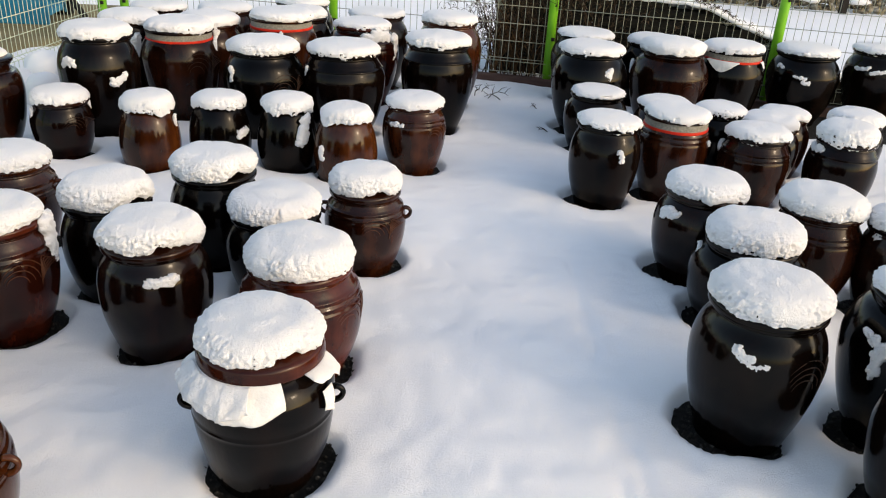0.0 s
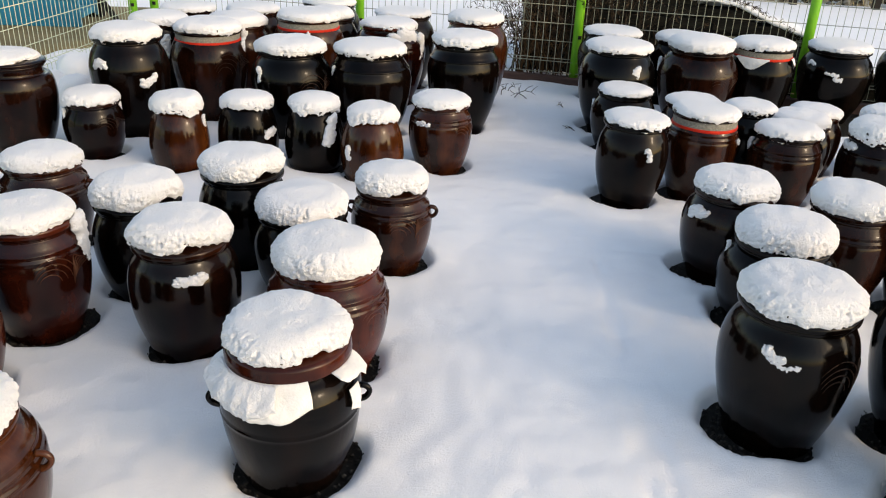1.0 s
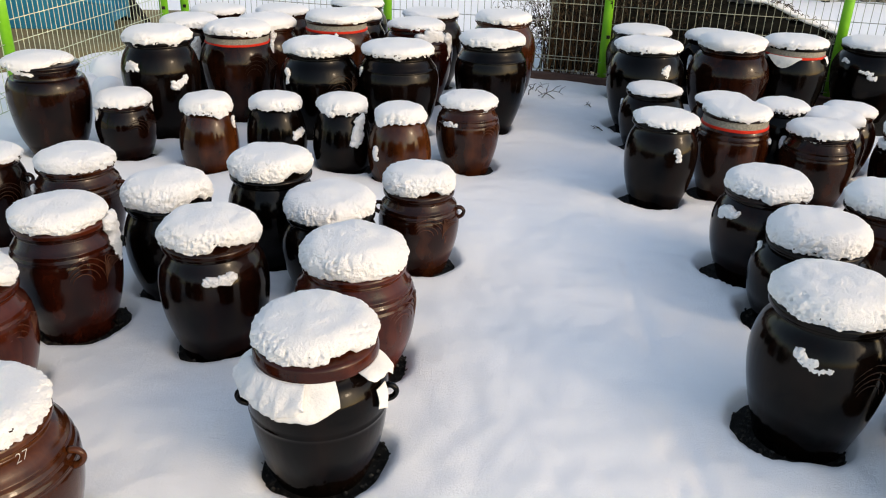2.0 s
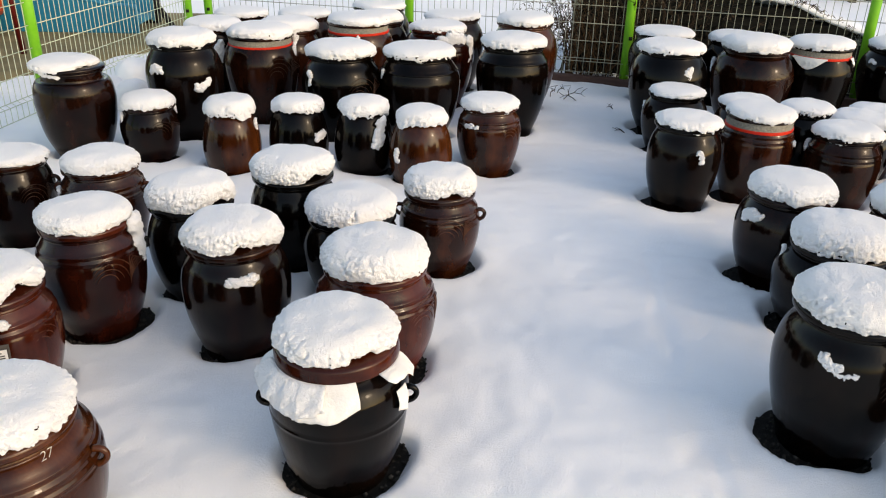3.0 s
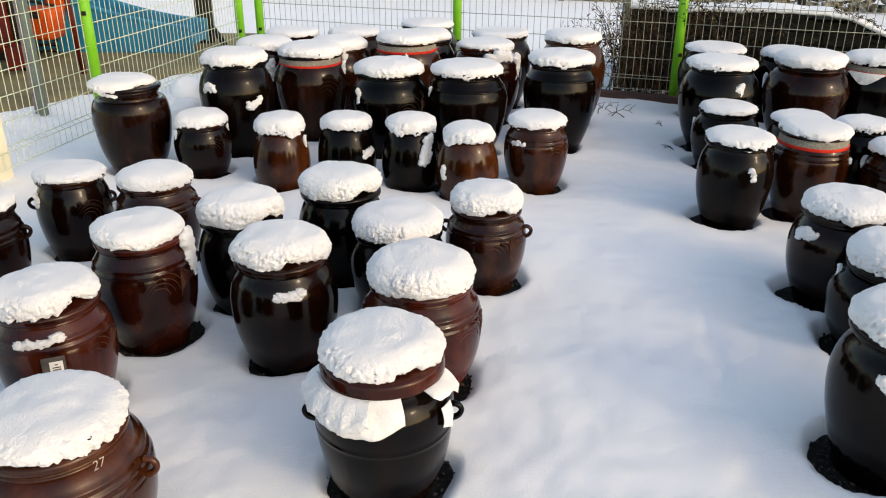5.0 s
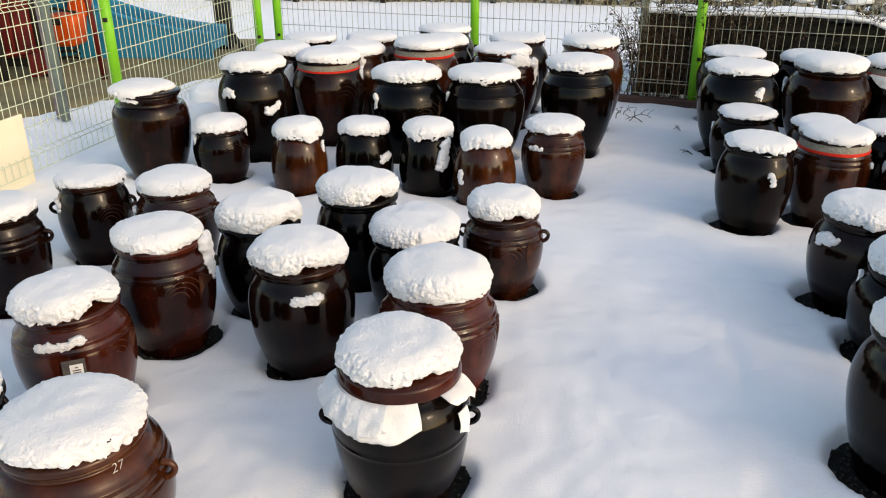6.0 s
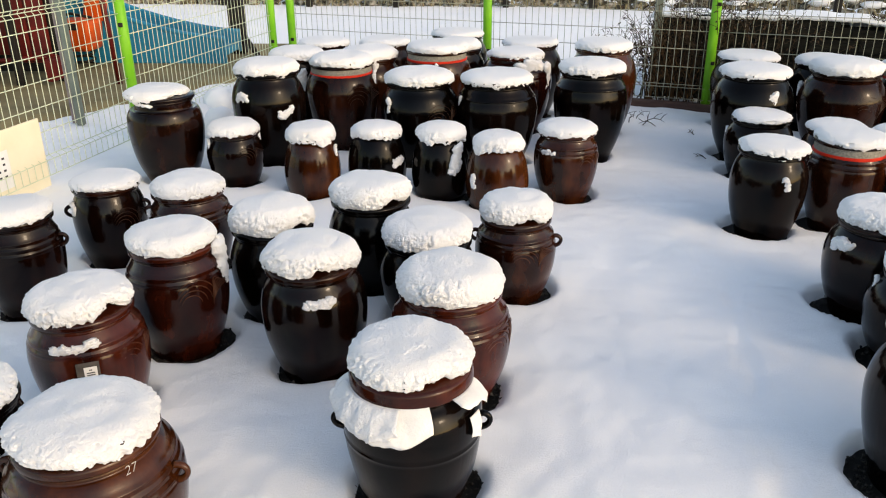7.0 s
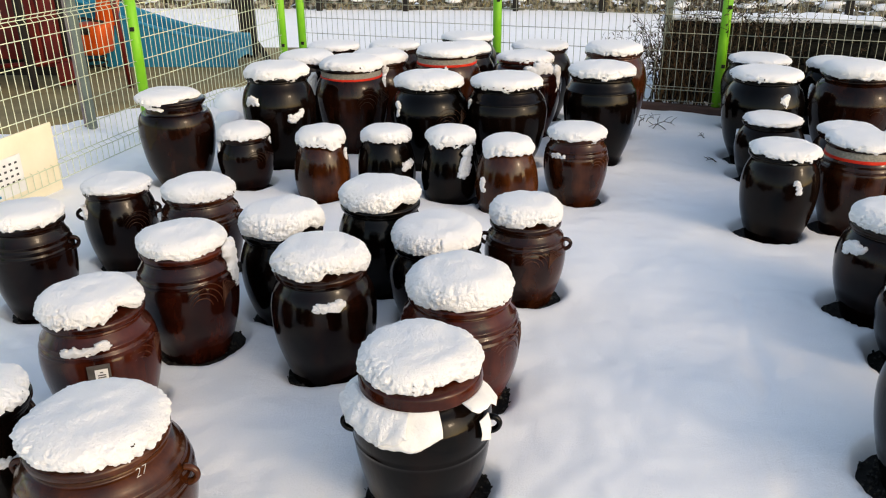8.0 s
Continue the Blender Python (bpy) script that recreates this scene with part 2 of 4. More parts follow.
def turned(profile, seg, wobble=0.0, seed=0):
    """A body turned on the wheel from (radius, height) points, with a hand-made wobble."""
    prof = np.asarray(profile)
    a = np.arange(seg) * 2 * np.pi / seg
    rr, aa = np.meshgrid(prof[:, 0], a, indexing="ij")
    zz = np.repeat(prof[:, 1][:, None], seg, 1)
    v = np.stack([rr * np.cos(aa), rr * np.sin(aa), zz], -1).reshape(-1, 3)
    if wobble:
        k = 1 + wobble * vnoise(v, 0.16, seed)
        v[:, 0] *= k
        v[:, 1] *= k
    n = len(prof)
    faces = [(i * seg + k, i * seg + (k + 1) % seg, (i + 1) * seg + (k + 1) % seg, (i + 1) * seg + k) for i in range(n - 1) for k in range(seg)]
    return v, faces


# ---- the yard: bare ground, and the snow that lies on it ----
SOIL = -0.05
JARS = []          # place, base radius and seed of every jar, for the melted hollows round them


def ground_grid(xs, ys):
    xx, yy = np.meshgrid(xs, ys, indexing="xy")
    nx, ny = len(xs), len(ys)
    idx = np.arange(nx * ny).reshape(ny, nx)
    f = np.stack([idx[:-1, :-1], idx[:-1, 1:], idx[1:, 1:], idx[1:, :-1]], -1).reshape(-1, 4)
    return np.stack([xx.ravel(), yy.ravel(), np.zeros(nx * ny)], -1), [tuple(q) for q in f.tolist()]


def spread(lo, hi, step, far):
    mid = list(np.arange(lo, hi, step))
    out, s, x = [], step, hi
    while x < far:
        out.append(x)
        s *= 1.16
        x += s
    back, s, x = [], step, lo - step
    while x > -far:
        back.append(x)
        s *= 1.16
        x -= s
    return np.array(back[::-1] + mid + out)


v, f = ground_grid(spread(-6, 7, 1.0, 900), spread(-1, 12, 1.0, 900))
v[:, 2] = SOIL
tagged(new("ground", mesh_of("ground", v, f, m_soil)), "black wet gravelly earth under the snow", "ground", kind="structure")


# ---- jars ----
def jar_profile(h, r, R, collar=0.0, belly=0.62, upended=False):
    H = h - SOIL
    b = 0.69 * R
    top = H - collar
    pts = [(b * 0.97, 0), (b, 0.006), (b * 1.05, 0.07 * top), (0.875 * R, 0.27 * top), (0.965 * R, 0.45 * top), (R, 0.62 * top), (0.985 * R, 0.74 * top),
           (0.92 * R, 0.85 * top), (max(0.82 * R, r * 0.93), 0.93 * top), (r * 0.90, 0.965 * top), (r * 0.885, top + collar * 0.55), (r * 0.93, H - 0.018), (r * 0.94, H - 0.008), (r * 0.90, H + 0.004), (r * 0.80, H)]
    if h > 0.5:
        b = 0.60 * R
        pts[:8] = [(b * 0.97, 0), (b, 0.006), (b * 1.06, 0.07 * top), (0.83 * R, 0.27 * top), (0.945 * R, 0.47 * top), (R, 0.67 * top), (0.985 * R, 0.77 * top), (0.915 * R, 0.865 * top)]
    if collar:
        pts[6:9] = [(R, 0.78 * top), (0.965 * R, 0.89 * top), (0.88 * R, 0.965 * top)]
    if upended:
        pts = [(0.72 * R, 0), (0.76 * R, 0.008), (0.91 * R, 0.14 * H), (R, 0.38 * H), (0.99 * R, 0.55 * H), (0.94 * R, 0.70 * H), (0.86 * R, 0.83 * H), (0.74 * R, 0.94 * H), (0.62 * R, 0.985 * H), (0.4 * R, H), (0.002, H)]
    if belly > 0.7:
        pts = [(0.70 * R, 0), (0.72 * R, 0.006), (0.79 * R, 0.10 * top), (0.90 * R, 0.28 * top), (0.98 * R, 0.50 * top), (1.01 * R, belly * top), (0.97 * R, 0.85 * top), (0.90 * R, 0.91 * top),
               (r * 0.93, 0.945 * top), (r * 0.88, 0.97 * top), (r * 0.90, H - 0.012), (r * 0.92, H - 0.005), (r * 0.85, H)]
    return spline(pts, 4)


def radius_at(prof, z):
    k = min(range(len(prof)), key=lambda i: abs(prof[i][1] - z))
    return prof[k][0]


def clump_geo(seed, size, flat=0.55, seg=22, rough=0.35):
    """A rough lump of snow, flattened along its own y."""
    a = np.linspace(0, np.pi, seg // 2 + 1)
    rr = np.stack([np.sin(a), np.cos(a)], -1)
    v, f = turned(rr, seg)
    v = v * np.array(size)
    v[:, 1] *= flat
    m = min(size)
    d = 1 + rough * vnoise(v, m * 1.1, seed) + rough * 0.5 * vnoise(v, m * 0.45, seed + 5) + rough * 0.3 * vnoise(v, m * 0.2, seed + 9)
    return v * d[:, None], f


def snow_cap(x, y, z, r, thick, seed, near, drape=0.0, bare=None, face=0.0, shift=(0, 0), flare=0.0):
    """A pillow of crusted snow on a lid: softly lumpy on top, crumbly and ragged round the rim."""
    thick = thick * (1.20 if near else 1.12)
    close = y < 3.6
    seg, rings = (300, 80) if close else (210, 54) if near else (170, 46)
    a = np.arange(seg) * 2 * np.pi / seg
    ring = np.stack([np.cos(a), np.sin(a), np.zeros(seg)], -1)
    e1 = vnoise(ring * r, r * 0.8, seed) * 0.030 + vnoise(ring * r, 0.06, seed + 1) * 0.014
    low = vnoise(ring * r, r * 0.7, seed + 2) * 0.010 + vnoise(ring * r, 0.05, seed + 3) * 0.006 - 0.001
    hem = vnoise(ring * r, 0.032, seed + 11) * 0.006 + vnoise(ring * r, 0.014, seed + 12) * 0.006
    if drape:
        low = low - 0.55 * drape * np.clip(0.30 + 0.45 * vnoise(ring * r, r * 0.8, seed + 4) + 0.30 * vnoise(ring * r, 0.06, seed + 5) + 0.16 * vnoise(ring * r, 0.022, seed + 7), -0.1, 0.8)
    if bare is not None:
        gap = np.exp(-((np.angle(np.exp(1j * (a - face - bare)))) / 0.46) ** 2)
        gap = gap * np.clip(0.85 + 0.35 * vnoise(ring * r, 0.06, seed + 13) + 0.14 * vnoise(ring * r, 0.022, seed + 14), 0, 1.3)
        low = low + 0.036 * gap
        e1 = e1 - 0.13 * gap
    inset = min(0.42, 1.0 * thick / r)
    verts, side, foot = [], [], []
    for i in range(rings):
        u = i / (rings - 1)
        if u < 0.42:
            q = (u / 0.42) ** 0.85 * (1 - inset)
            k = 1 - 0.09 * (q / (1 - inset)) ** 2
        else:
            t = math.radians(90 - 165 * (u - 0.42) / 0.58)
            if t > 0:
                q, k = 1 - inset + inset * math.cos(t), 0.34 + 0.57 * math.sin(t)
            else:
                q, k = 1 - 0.11 * (1 - math.cos(t)), 0.34 + 0.36 * math.sin(t)
        k1 = max(0.0, 1 - max(k, 0))
        zz = thick * k + low * k1 ** 1.6 + hem * k1 ** 6
        rad = q * r * (1 + e1 * min(1.0, q * q)) + flare * np.clip(-low * k1 ** 1.6, 0, 1)
        verts.append(np.stack([rad * np.cos(a), rad * np.sin(a), zz], -1))
        side.append(np.full(seg, min(1.0, max(0.0, (0.93 - k) / 0.45))))
        foot.append(np.full(seg, min(1.0, max(0.0, (0.55 - k) / 0.4))))
    v, side, foot = np.concatenate(verts), np.concatenate(side), np.concatenate(foot)
    out = v.copy()
    out[:, 2] -= thick * 0.25
    out[:, 2] *= 1.6
    out /= np.linalg.norm(out, axis=1)[:, None] + 1e-6
    w = v + np.array([x, y, 0])
    crumb = 1.0 if close else 1.25
    big, small = grains(w, 0.026 * crumb, seed) - 0.55, grains(w, 0.0125 * crumb, seed + 40) - 0.5
    patch = np.clip(0.65 + 0.8 * vnoise(w, 0.06, seed + 9), 0.15, 1.3)
    d = 0.007 * vnoise(w, 0.09, seed) + 0.004 * vnoise(w, 0.045, seed + 6) + (0.0022 + 0.0090 * side * patch) * big + (0.0012 + 0.0120 * side * patch) * small
    d = d - 0.028 * side * patch * np.clip(vnoise(w, 0.012 * crumb, seed + 8) - 0.22, 0, 1)
    v = v + out * d[:, None]
    faces = [((i + 1) * seg + k, (i + 1) * seg + (k + 1) % seg, i * seg + (k + 1) % seg, i * seg + k) for i in range(rings - 1) for k in range(seg)]
    # small thawed gaps low on the crust
    thaw = vnoise(w, 0.010 * crumb, seed + 15) + 0.6 * vnoise(w, 0.05, seed + 16) + 0.30 * foot - 2.0 * (foot < 0.05)
    faces = [q for q in faces if thaw[q[0]] < (1.32 if close else 1.16)]
    ob = new("snow_pillow", mesh_of("snow_pillow", v, faces, m_cap))
    ob.location = (x + shift[0], y + shift[1], z)
    return tagged(ob, "thick pillow of crusted white snow on a jar lid", "snow", "snow caps on the jars")


def motif_geo(prof, h, R, face, seed):
    """Finger-drawn sprays of arcs on the shoulder of a jar, as thin raised lines."""
    rng = random.Random(seed)
    pieces = []

    def stroke(line):
        path = []
        for a, z in line:
            q = radius_at(prof, z - SOIL) + 0.0004
            path.append((q * math.cos(a), q * math.sin(a), z - SOIL))
        n = len(path)
        pieces.append(tube(path, [0.0006 + 0.0017 * math.sin(math.pi * min(1, i / (n - 1) * 0.9 + 0.1)) for i in range(n)], 5))
    mid = face + rng.uniform(-0.08, 0.08)
    for k in range(4):
        w, t = 0.20 + 0.085 * k, (0.10 + 0.045 * k) * h
        stroke([(mid + w * math.cos(u) + 0.03 * k, 0.56 * h + t * math.sin(u)) for u in np.linspace(0.1, 2.9 - 0.15 * k, 18)])
    for k in range(6):
        lean = 0.22 + 0.09 * k
        stroke([(mid + 0.45 + lean * t * t, 0.50 * h + (0.26 - 0.022 * k) * h * math.sin(t * 2.1)) for t in np.linspace(0, 1, 14)])
    return joined(pieces)


def lug_geo(R):
    path = [(R * 0.97, 0, 0.026), (R + 0.012, 0, 0.026), (R + 0.025, 0, 0.015), (R + 0.027, 0, 0.001), (R + 0.016, 0, -0.016), (R * 0.975, 0, -0.026)]
    p = spline(path, 4)
    return tube(p, [0.0085 + 0.004 * abs(i / (len(p) - 1) - 0.5) for i in range(len(p))], 10)


def jar(x, y, h, r, R, snow, tone, lid="", lugs=(), motif=None, rings=0, seed=0, band=False, drape=0.0, bare=None, shift=(0, 0), collar=0.0, belly=0.62, upended=False, rim=0.0):
    """A stoneware jar with its lid, standing on the earth, and the snow on it."""
    near = y < 4.6
    face = math.atan2(-y, -x)
    rng = random.Random(seed)
    note = " turned upside down" if upended else " with a red-banded net cover" if band else " with incised arcs" if motif is not None else " with side lugs" if lugs else ""
    size = "tall" if h > 0.5 else "squat" if h < 0.37 else "round-bellied"
    e = thing("jar", x, y, SOIL, "%s %s%s stoneware jar%s in snow" % (size, "" if band else "glossy ", TONE[tone], note), "jar", "jars in the yard")
    prof = jar_profile(h, r, R, collar, belly, upended)
    for k in range(rings):
        at = (0.85 - 0.055 * k - (0.25 if belly > 0.7 else 0)) * (h - SOIL)
        prof = np.array(sorted(list(map(tuple, prof)) + [(radius_at(prof, at) + d, at + o) for d, o in ((0.0, -0.005), (0.0022, -0.002), (0.0022, 0.002), (0.0, 0.006))], key=lambda q: q[1]))
    v, f = turned(prof, 72 if near else 48, 0.012, seed)
    part("body", v, f, GLAZE[tone], e)
    hz = h - SOIL
    lm = GLAZE[lid or tone]
    lp = spline([(r * 0.90, hz + 0.000), (r * 0.985, hz - 0.002), (r * 1.0, hz + 0.008), (r * 0.99, hz + 0.018 + rim * 0.5), (r * 0.93, hz + 0.024 + rim), (r * 0.6, hz + 0.034 + rim), (r * 0.2, hz + 0.038 + rim), (0.0015, hz + 0.038 + rim)], 3)
    v, f = turned(lp, 72 if near else 48, 0.006, seed + 3)
    if not upended:
        part("lid", v, f, lm, e, "%s glazed dish-shaped lid" % TONE[lid or tone])
    if motif is not None:
        part("incised_pattern", *motif_geo(prof, h, R, face + motif, seed), m_motif_dark if tone in ("black", "dark") else m_motif, e, "lighter brown finger-drawn arcs")
    for g in lugs:
        at = (0.68 if belly > 0.7 else 0.76) * hz
        lug = part("lug_handle", *lug_geo(radius_at(prof, at)), GLAZE[tone], e)
        lug.location = (0, 0, at)
        lug.rotation_euler = (0, 0, face + g)
    if band:
        for nm, mat, z0, z1, q, lab in (("net_cover", m_mesh, hz - 0.055, hz + 0.002, 0.955, "grey fine net tied over the mouth"), ("rubber_band", m_red, hz - 0.062, hz - 0.042, 0.985, "bright red rubber band")):
            pr = [(r * (q - 0.03), z0), (r * q, z0 + 0.003), (r * (q + 0.004), (z0 + z1) / 2), (r * q, z1 - 0.003), (r * (q - 0.03), z1)]
            v, f = turned(spline(pr, 3), 64, 0.012, seed + 7)
            part(nm, v, f, mat, e, lab)
    snow_cap(x, y, h + (0.002 if upended else (0.018 if y < 3.6 else 0.005) + rim), r * (0.96 if upended else 1.0 if not rim else 0.965), (snow - 0.008 - rim) * (0.90 if upended else 0.7 if collar else 1.0), seed * 11 + 1, near, drape, bare, face, shift, 0.42 if upended else 0.0)
    JARS.append((x, y, (0.76 if belly > 0.7 else 0.74 if upended else 0.60 if h > 0.5 else 0.69) * R, seed))
    return e


jar(-0.26, 2.07, 0.393, 0.189, 0.213, 0.110, "black", lid="russet", lugs=(-1.5, 1.35), seed=1, belly=0.76, rim=0.022, bare=0.5, rings=1)
jar(-0.18, 2.66, 0.383, 0.193, 0.227, 0.103, "red", motif=0.75, seed=2, rings=3)
jar(-0.73, 2.80, 0.410, 0.183, 0.210, 0.095, "dark", seed=3, bare=0.3)
jar(-1.01, 3.25, 0.382, 0.180, 0.199, 0.110, "black", seed=4, bare=0.6)
jar(-0.62, 3.57, 0.400, 0.189, 0.208, 0.101, "black", seed=5, bare=0.7)
jar(-0.32, 3.25, 0.337, 0.196, 0.216, 0.096, "black", seed=6)
jar(0.07, 3.52, 0.345, 0.167, 0.191, 0.103, "brown", lugs=(1.45, -1.7), motif=0.2, seed=7, bare=0.45, rings=2)
jar(-1.34, 2.94, 0.419, 0.176, 0.206, 0.076, "red", motif=0.25, seed=8, rings=2)
jar(-1.57, 3.71, 0.380, 0.178, 0.203, 0.085, "brown", lugs=(1.2, -1.9), seed=9, rings=3)
jar(-2.02, 3.76, 0.388, 0.166, 0.183, 0.060, "dark", lugs=(1.2, -1.5), motif=0.3, seed=10)
jar(-1.48, 2.44, 0.382, 0.176, 0.205, 0.086, "red", motif=0.6, seed=11, rings=2, bare=0.55)
jar(-1.09, 1.70, 0.400, 0.189, 0.237, 0.079, "tan", lugs=(1.0, -2.1), seed=12, rings=3)
jar(-2.18, 3.21, 0.417, 0.165, 0.183, 0.063, "dark", lugs=(1.2, -2.0), seed=13, rings=3)
jar(-1.49, 1.80, 0.420, 0.141, 0.155, 0.060, "black", seed=14)
jar(-1.78, 5.07, 0.316, 0.169, 0.186, 0.088, "dark", motif=0.2, seed=15)
jar(-1.22, 4.90, 0.341, 0.162, 0.181, 0.106, "tan", seed=16, upended=True, drape=0.07)
jar(-0.81, 4.97, 0.360, 0.163, 0.189, 0.075, "black", seed=17, upended=True, drape=0.06)
jar(-0.39, 4.90, 0.362, 0.164, 0.184, 0.088, "black", seed=18, upended=True, drape=0.07)
jar(-0.03, 4.73, 0.359, 0.162, 0.193, 0.084, "tan", seed=19, upended=True, drape=0.075)
jar(0.40, 4.93, 0.384, 0.179, 0.202, 0.073, "brown", motif=0.6, seed=20, rings=2)
jar(-2.25, 5.12, 0.541, 0.207, 0.245, 0.103, "dark", seed=21, shift=(-0.035, 0.0), collar=0.045, bare=0.7)
jar(-1.67, 5.58, 0.618, 0.224, 0.260, 0.095, "black", seed=22)
jar(-1.22, 6.00, 0.600, 0.235, 0.276, 0.088, "dark", seed=23, band=True, motif=0.3)
jar(-0.59, 5.58, 0.560, 0.238, 0.273, 0.091, "black", seed=24, motif=0.4)
jar(-0.05, 5.61, 0.560, 0.249, 0.287, 0.075, "black", seed=25, rings=1)
jar(0.62, 5.79, 0.603, 0.230, 0.261, 0.082, "black", seed=26, rings=1)
jar(0.77, 6.44, 0.647, 0.221, 0.264, 0.083, "brown", seed=27)
jar(-1.63, 6.29, 0.600, 0.214, 0.248, 0.079, "dark", seed=28)
jar(-1.07, 6.37, 0.580, 0.222, 0.257, 0.100, "dark", seed=29)
jar(-0.53, 6.38, 0.640, 0.240, 0.278, 0.078, "brown", seed=30, band=True)
jar(-1.54, 6.88, 0.600, 0.214, 0.248, 0.063, "dark", seed=31)
jar(-1.02, 6.89, 0.600, 0.209, 0.242, 0.073, "dark", seed=32)
jar(-0.42, 7.30, 0.620, 0.231, 0.269, 0.062, "dark", seed=33)
jar(-0.39, 6.82, 0.580, 0.201, 0.233, 0.091, "dark", seed=34)
jar(0.09, 6.52, 0.580, 0.225, 0.292, 0.060, "red", seed=35, drape=0.06, rings=2)
jar(0.22, 7.06, 0.580, 0.236, 0.274, 0.062, "dark", seed=36)
jar(1.48, 4.38, 0.444, 0.184, 0.206, 0.060, "black", seed=37)
jar(1.71, 5.38, 0.366, 0.189, 0.220, 0.060, "black", seed=38)
jar(1.77, 5.84, 0.576, 0.239, 0.279, 0.070, "black", seed=39)
jar(1.98, 6.78, 0.520, 0.241, 0.277, 0.061, "black", seed=40)
jar(2.45, 6.00, 0.561, 0.242, 0.297, 0.110, "dark", seed=41, motif=0.6)
jar(2.57, 6.72, 0.490, 0.224, 0.260, 0.079, "black", seed=42)
jar(2.96, 6.04, 0.579, 0.224, 0.247, 0.079, "black", seed=43, band=True)
jar(3.74, 6.33, 0.520, 0.244, 0.285, 0.081, "black", seed=44)
jar(4.45, 6.43, 0.540, 0.223, 0.254, 0.060, "black", seed=45)
jar(1.94, 4.51, 0.464, 0.193, 0.212, 0.060, "brown", seed=46, band=True, rings=2)
jar(2.08, 5.06, 0.380, 0.180, 0.209, 0.060, "dark", seed=47)
jar(2.38, 4.87, 0.400, 0.162, 0.188, 0.061, "black", seed=48)
jar(2.85, 4.93, 0.360, 0.163, 0.189, 0.070, "dark", seed=49)
jar(2.65, 4.73, 0.355, 0.181, 0.210, 0.082, "dark", seed=50)
jar(2.39, 4.36, 0.395, 0.184, 0.206, 0.068, "dark", seed=51, rings=2)
jar(3.30, 4.83, 0.360, 0.171, 0.198, 0.090, "dark", seed=52)
jar(2.91, 4.29, 0.401, 0.172, 0.202, 0.107, "dark", seed=53, rings=1)
jar(1.68, 3.42, 0.393, 0.190, 0.222, 0.083, "dark", seed=54)
jar(2.14, 3.20, 0.399, 0.184, 0.203, 0.092, "dark", seed=55, rings=2)
jar(1.71, 2.96, 0.342, 0.200, 0.246, 0.104, "black", seed=56)
jar(1.38, 2.21, 0.464, 0.193, 0.221, 0.090, "black", seed=57, motif=0.9)
jar(2.45, 3.03, 0.380, 0.159, 0.175, 0.080, "dark", seed=58)
jar(1.91, 2.15, 0.507, 0.183, 0.235, 0.060, "black", seed=59)
jar(1.76, 1.73, 0.440, 0.180, 0.215, 0.080, "black", seed=60)

# ---- snow on the ground ----
xs, ys = spread(-4.2, 5.2, 0.021, 700), spread(0.9, 8.6, 0.021, 700)
v, f = ground_grid(xs, ys)
flat = v.copy()
z = 0.013 * vnoise(flat, 0.50, 3) + 0.008 * vnoise(flat, 0.21, 4) + 0.0040 * vnoise(flat, 0.08, 5) + 0.0020 * vnoise(flat, 0.04, 6)
for ax, ay, bx, by, deep in ((1.09, 3.50, 0.84, 1.80, 0.015), (1.13, 3.62, 1.42, 3.58, 0.010), (0.98, 2.35, 0.93, 1.85, 0.018), (0.55, 3.3, 0.45, 2.4, 0.006)):
    along = np.clip(((flat[:, 0] - ax) * (bx - ax) + (flat[:, 1] - ay) * (by - ay)) / ((bx - ax) ** 2 + (by - ay) ** 2), 0, 1)
    off = np.hypot(flat[:, 0] - ax - along * (bx - ax), flat[:, 1] - ay - along * (by - ay)) + 0.03 * vnoise(flat, 0.25, 12)
    z = z - deep * np.exp(-(off / 0.028) ** 2) * np.clip(0.45 + 0.7 * vnoise(flat, 0.13, 13), 0, 1)
span = np.maximum(np.maximum(-4.2 - v[:, 0], v[:, 0] - 5.2), np.maximum(0.9 - v[:, 1], v[:, 1] - 8.6))
k = np.clip(1 - span / 1.2, 0, 1)
z = z * k + (1 - k) * 0.03 * vnoise(flat, 2.5, 8)
back = (flat[:, 0] - 1.81) * 0.299 + (flat[:, 1] - 7.31) * 0.954
z = z - 0.028 * np.clip((back + 0.75) / 0.5, 0, 1) * (abs(flat[:, 0]) < 7) * (abs(back) < 1.2)
bare = np.clip(np.minimum(np.minimum(back + 0.95, 0.55 - back), flat[:, 0] - 2.35) / 0.12 + 0.8 * vnoise(flat, 0.22, 15), 0, 1) * (flat[:, 0] < 7)
z = z * (1 - bare) + (SOIL - 0.02) * bare
for jx, jy, jb, js in JARS:
    near_it = np.nonzero((abs(v[:, 0] - jx) < 0.5) & (abs(v[:, 1] - jy) < 0.5))[0]
    p = flat[near_it]
    sx, sy, wide = (-0.014, -0.002, 0.018) if jx < 0.6 else (0.040, 0.006, 0.014)
    d = np.hypot(p[:, 0] - jx + sx, p[:, 1] - jy + sy)
    edge = jb + wide + 0.020 * vnoise(p, 0.12, js) + 0.004 * vnoise(p, 0.04, js + 1)
    t = np.clip((d - edge + 0.02 + 0.006 * vnoise(p, 0.05, js + 2)) / 0.080, 0, 1)
    t = t * t * (3 - 2 * t)
    z[near_it] = z[near_it] * t + (SOIL - 0.045) * (1 - t) + 0.006 * vnoise(p, 0.026, js + 3) * 4 * t * (1 - t)
v[:, 2] = z
tagged(new("snow_cover", mesh_of("snow_cover", v, f, m_snow)), "soft white snow cover with melted hollows round the jars", "snow", kind="structure")
del v, f, flat, z


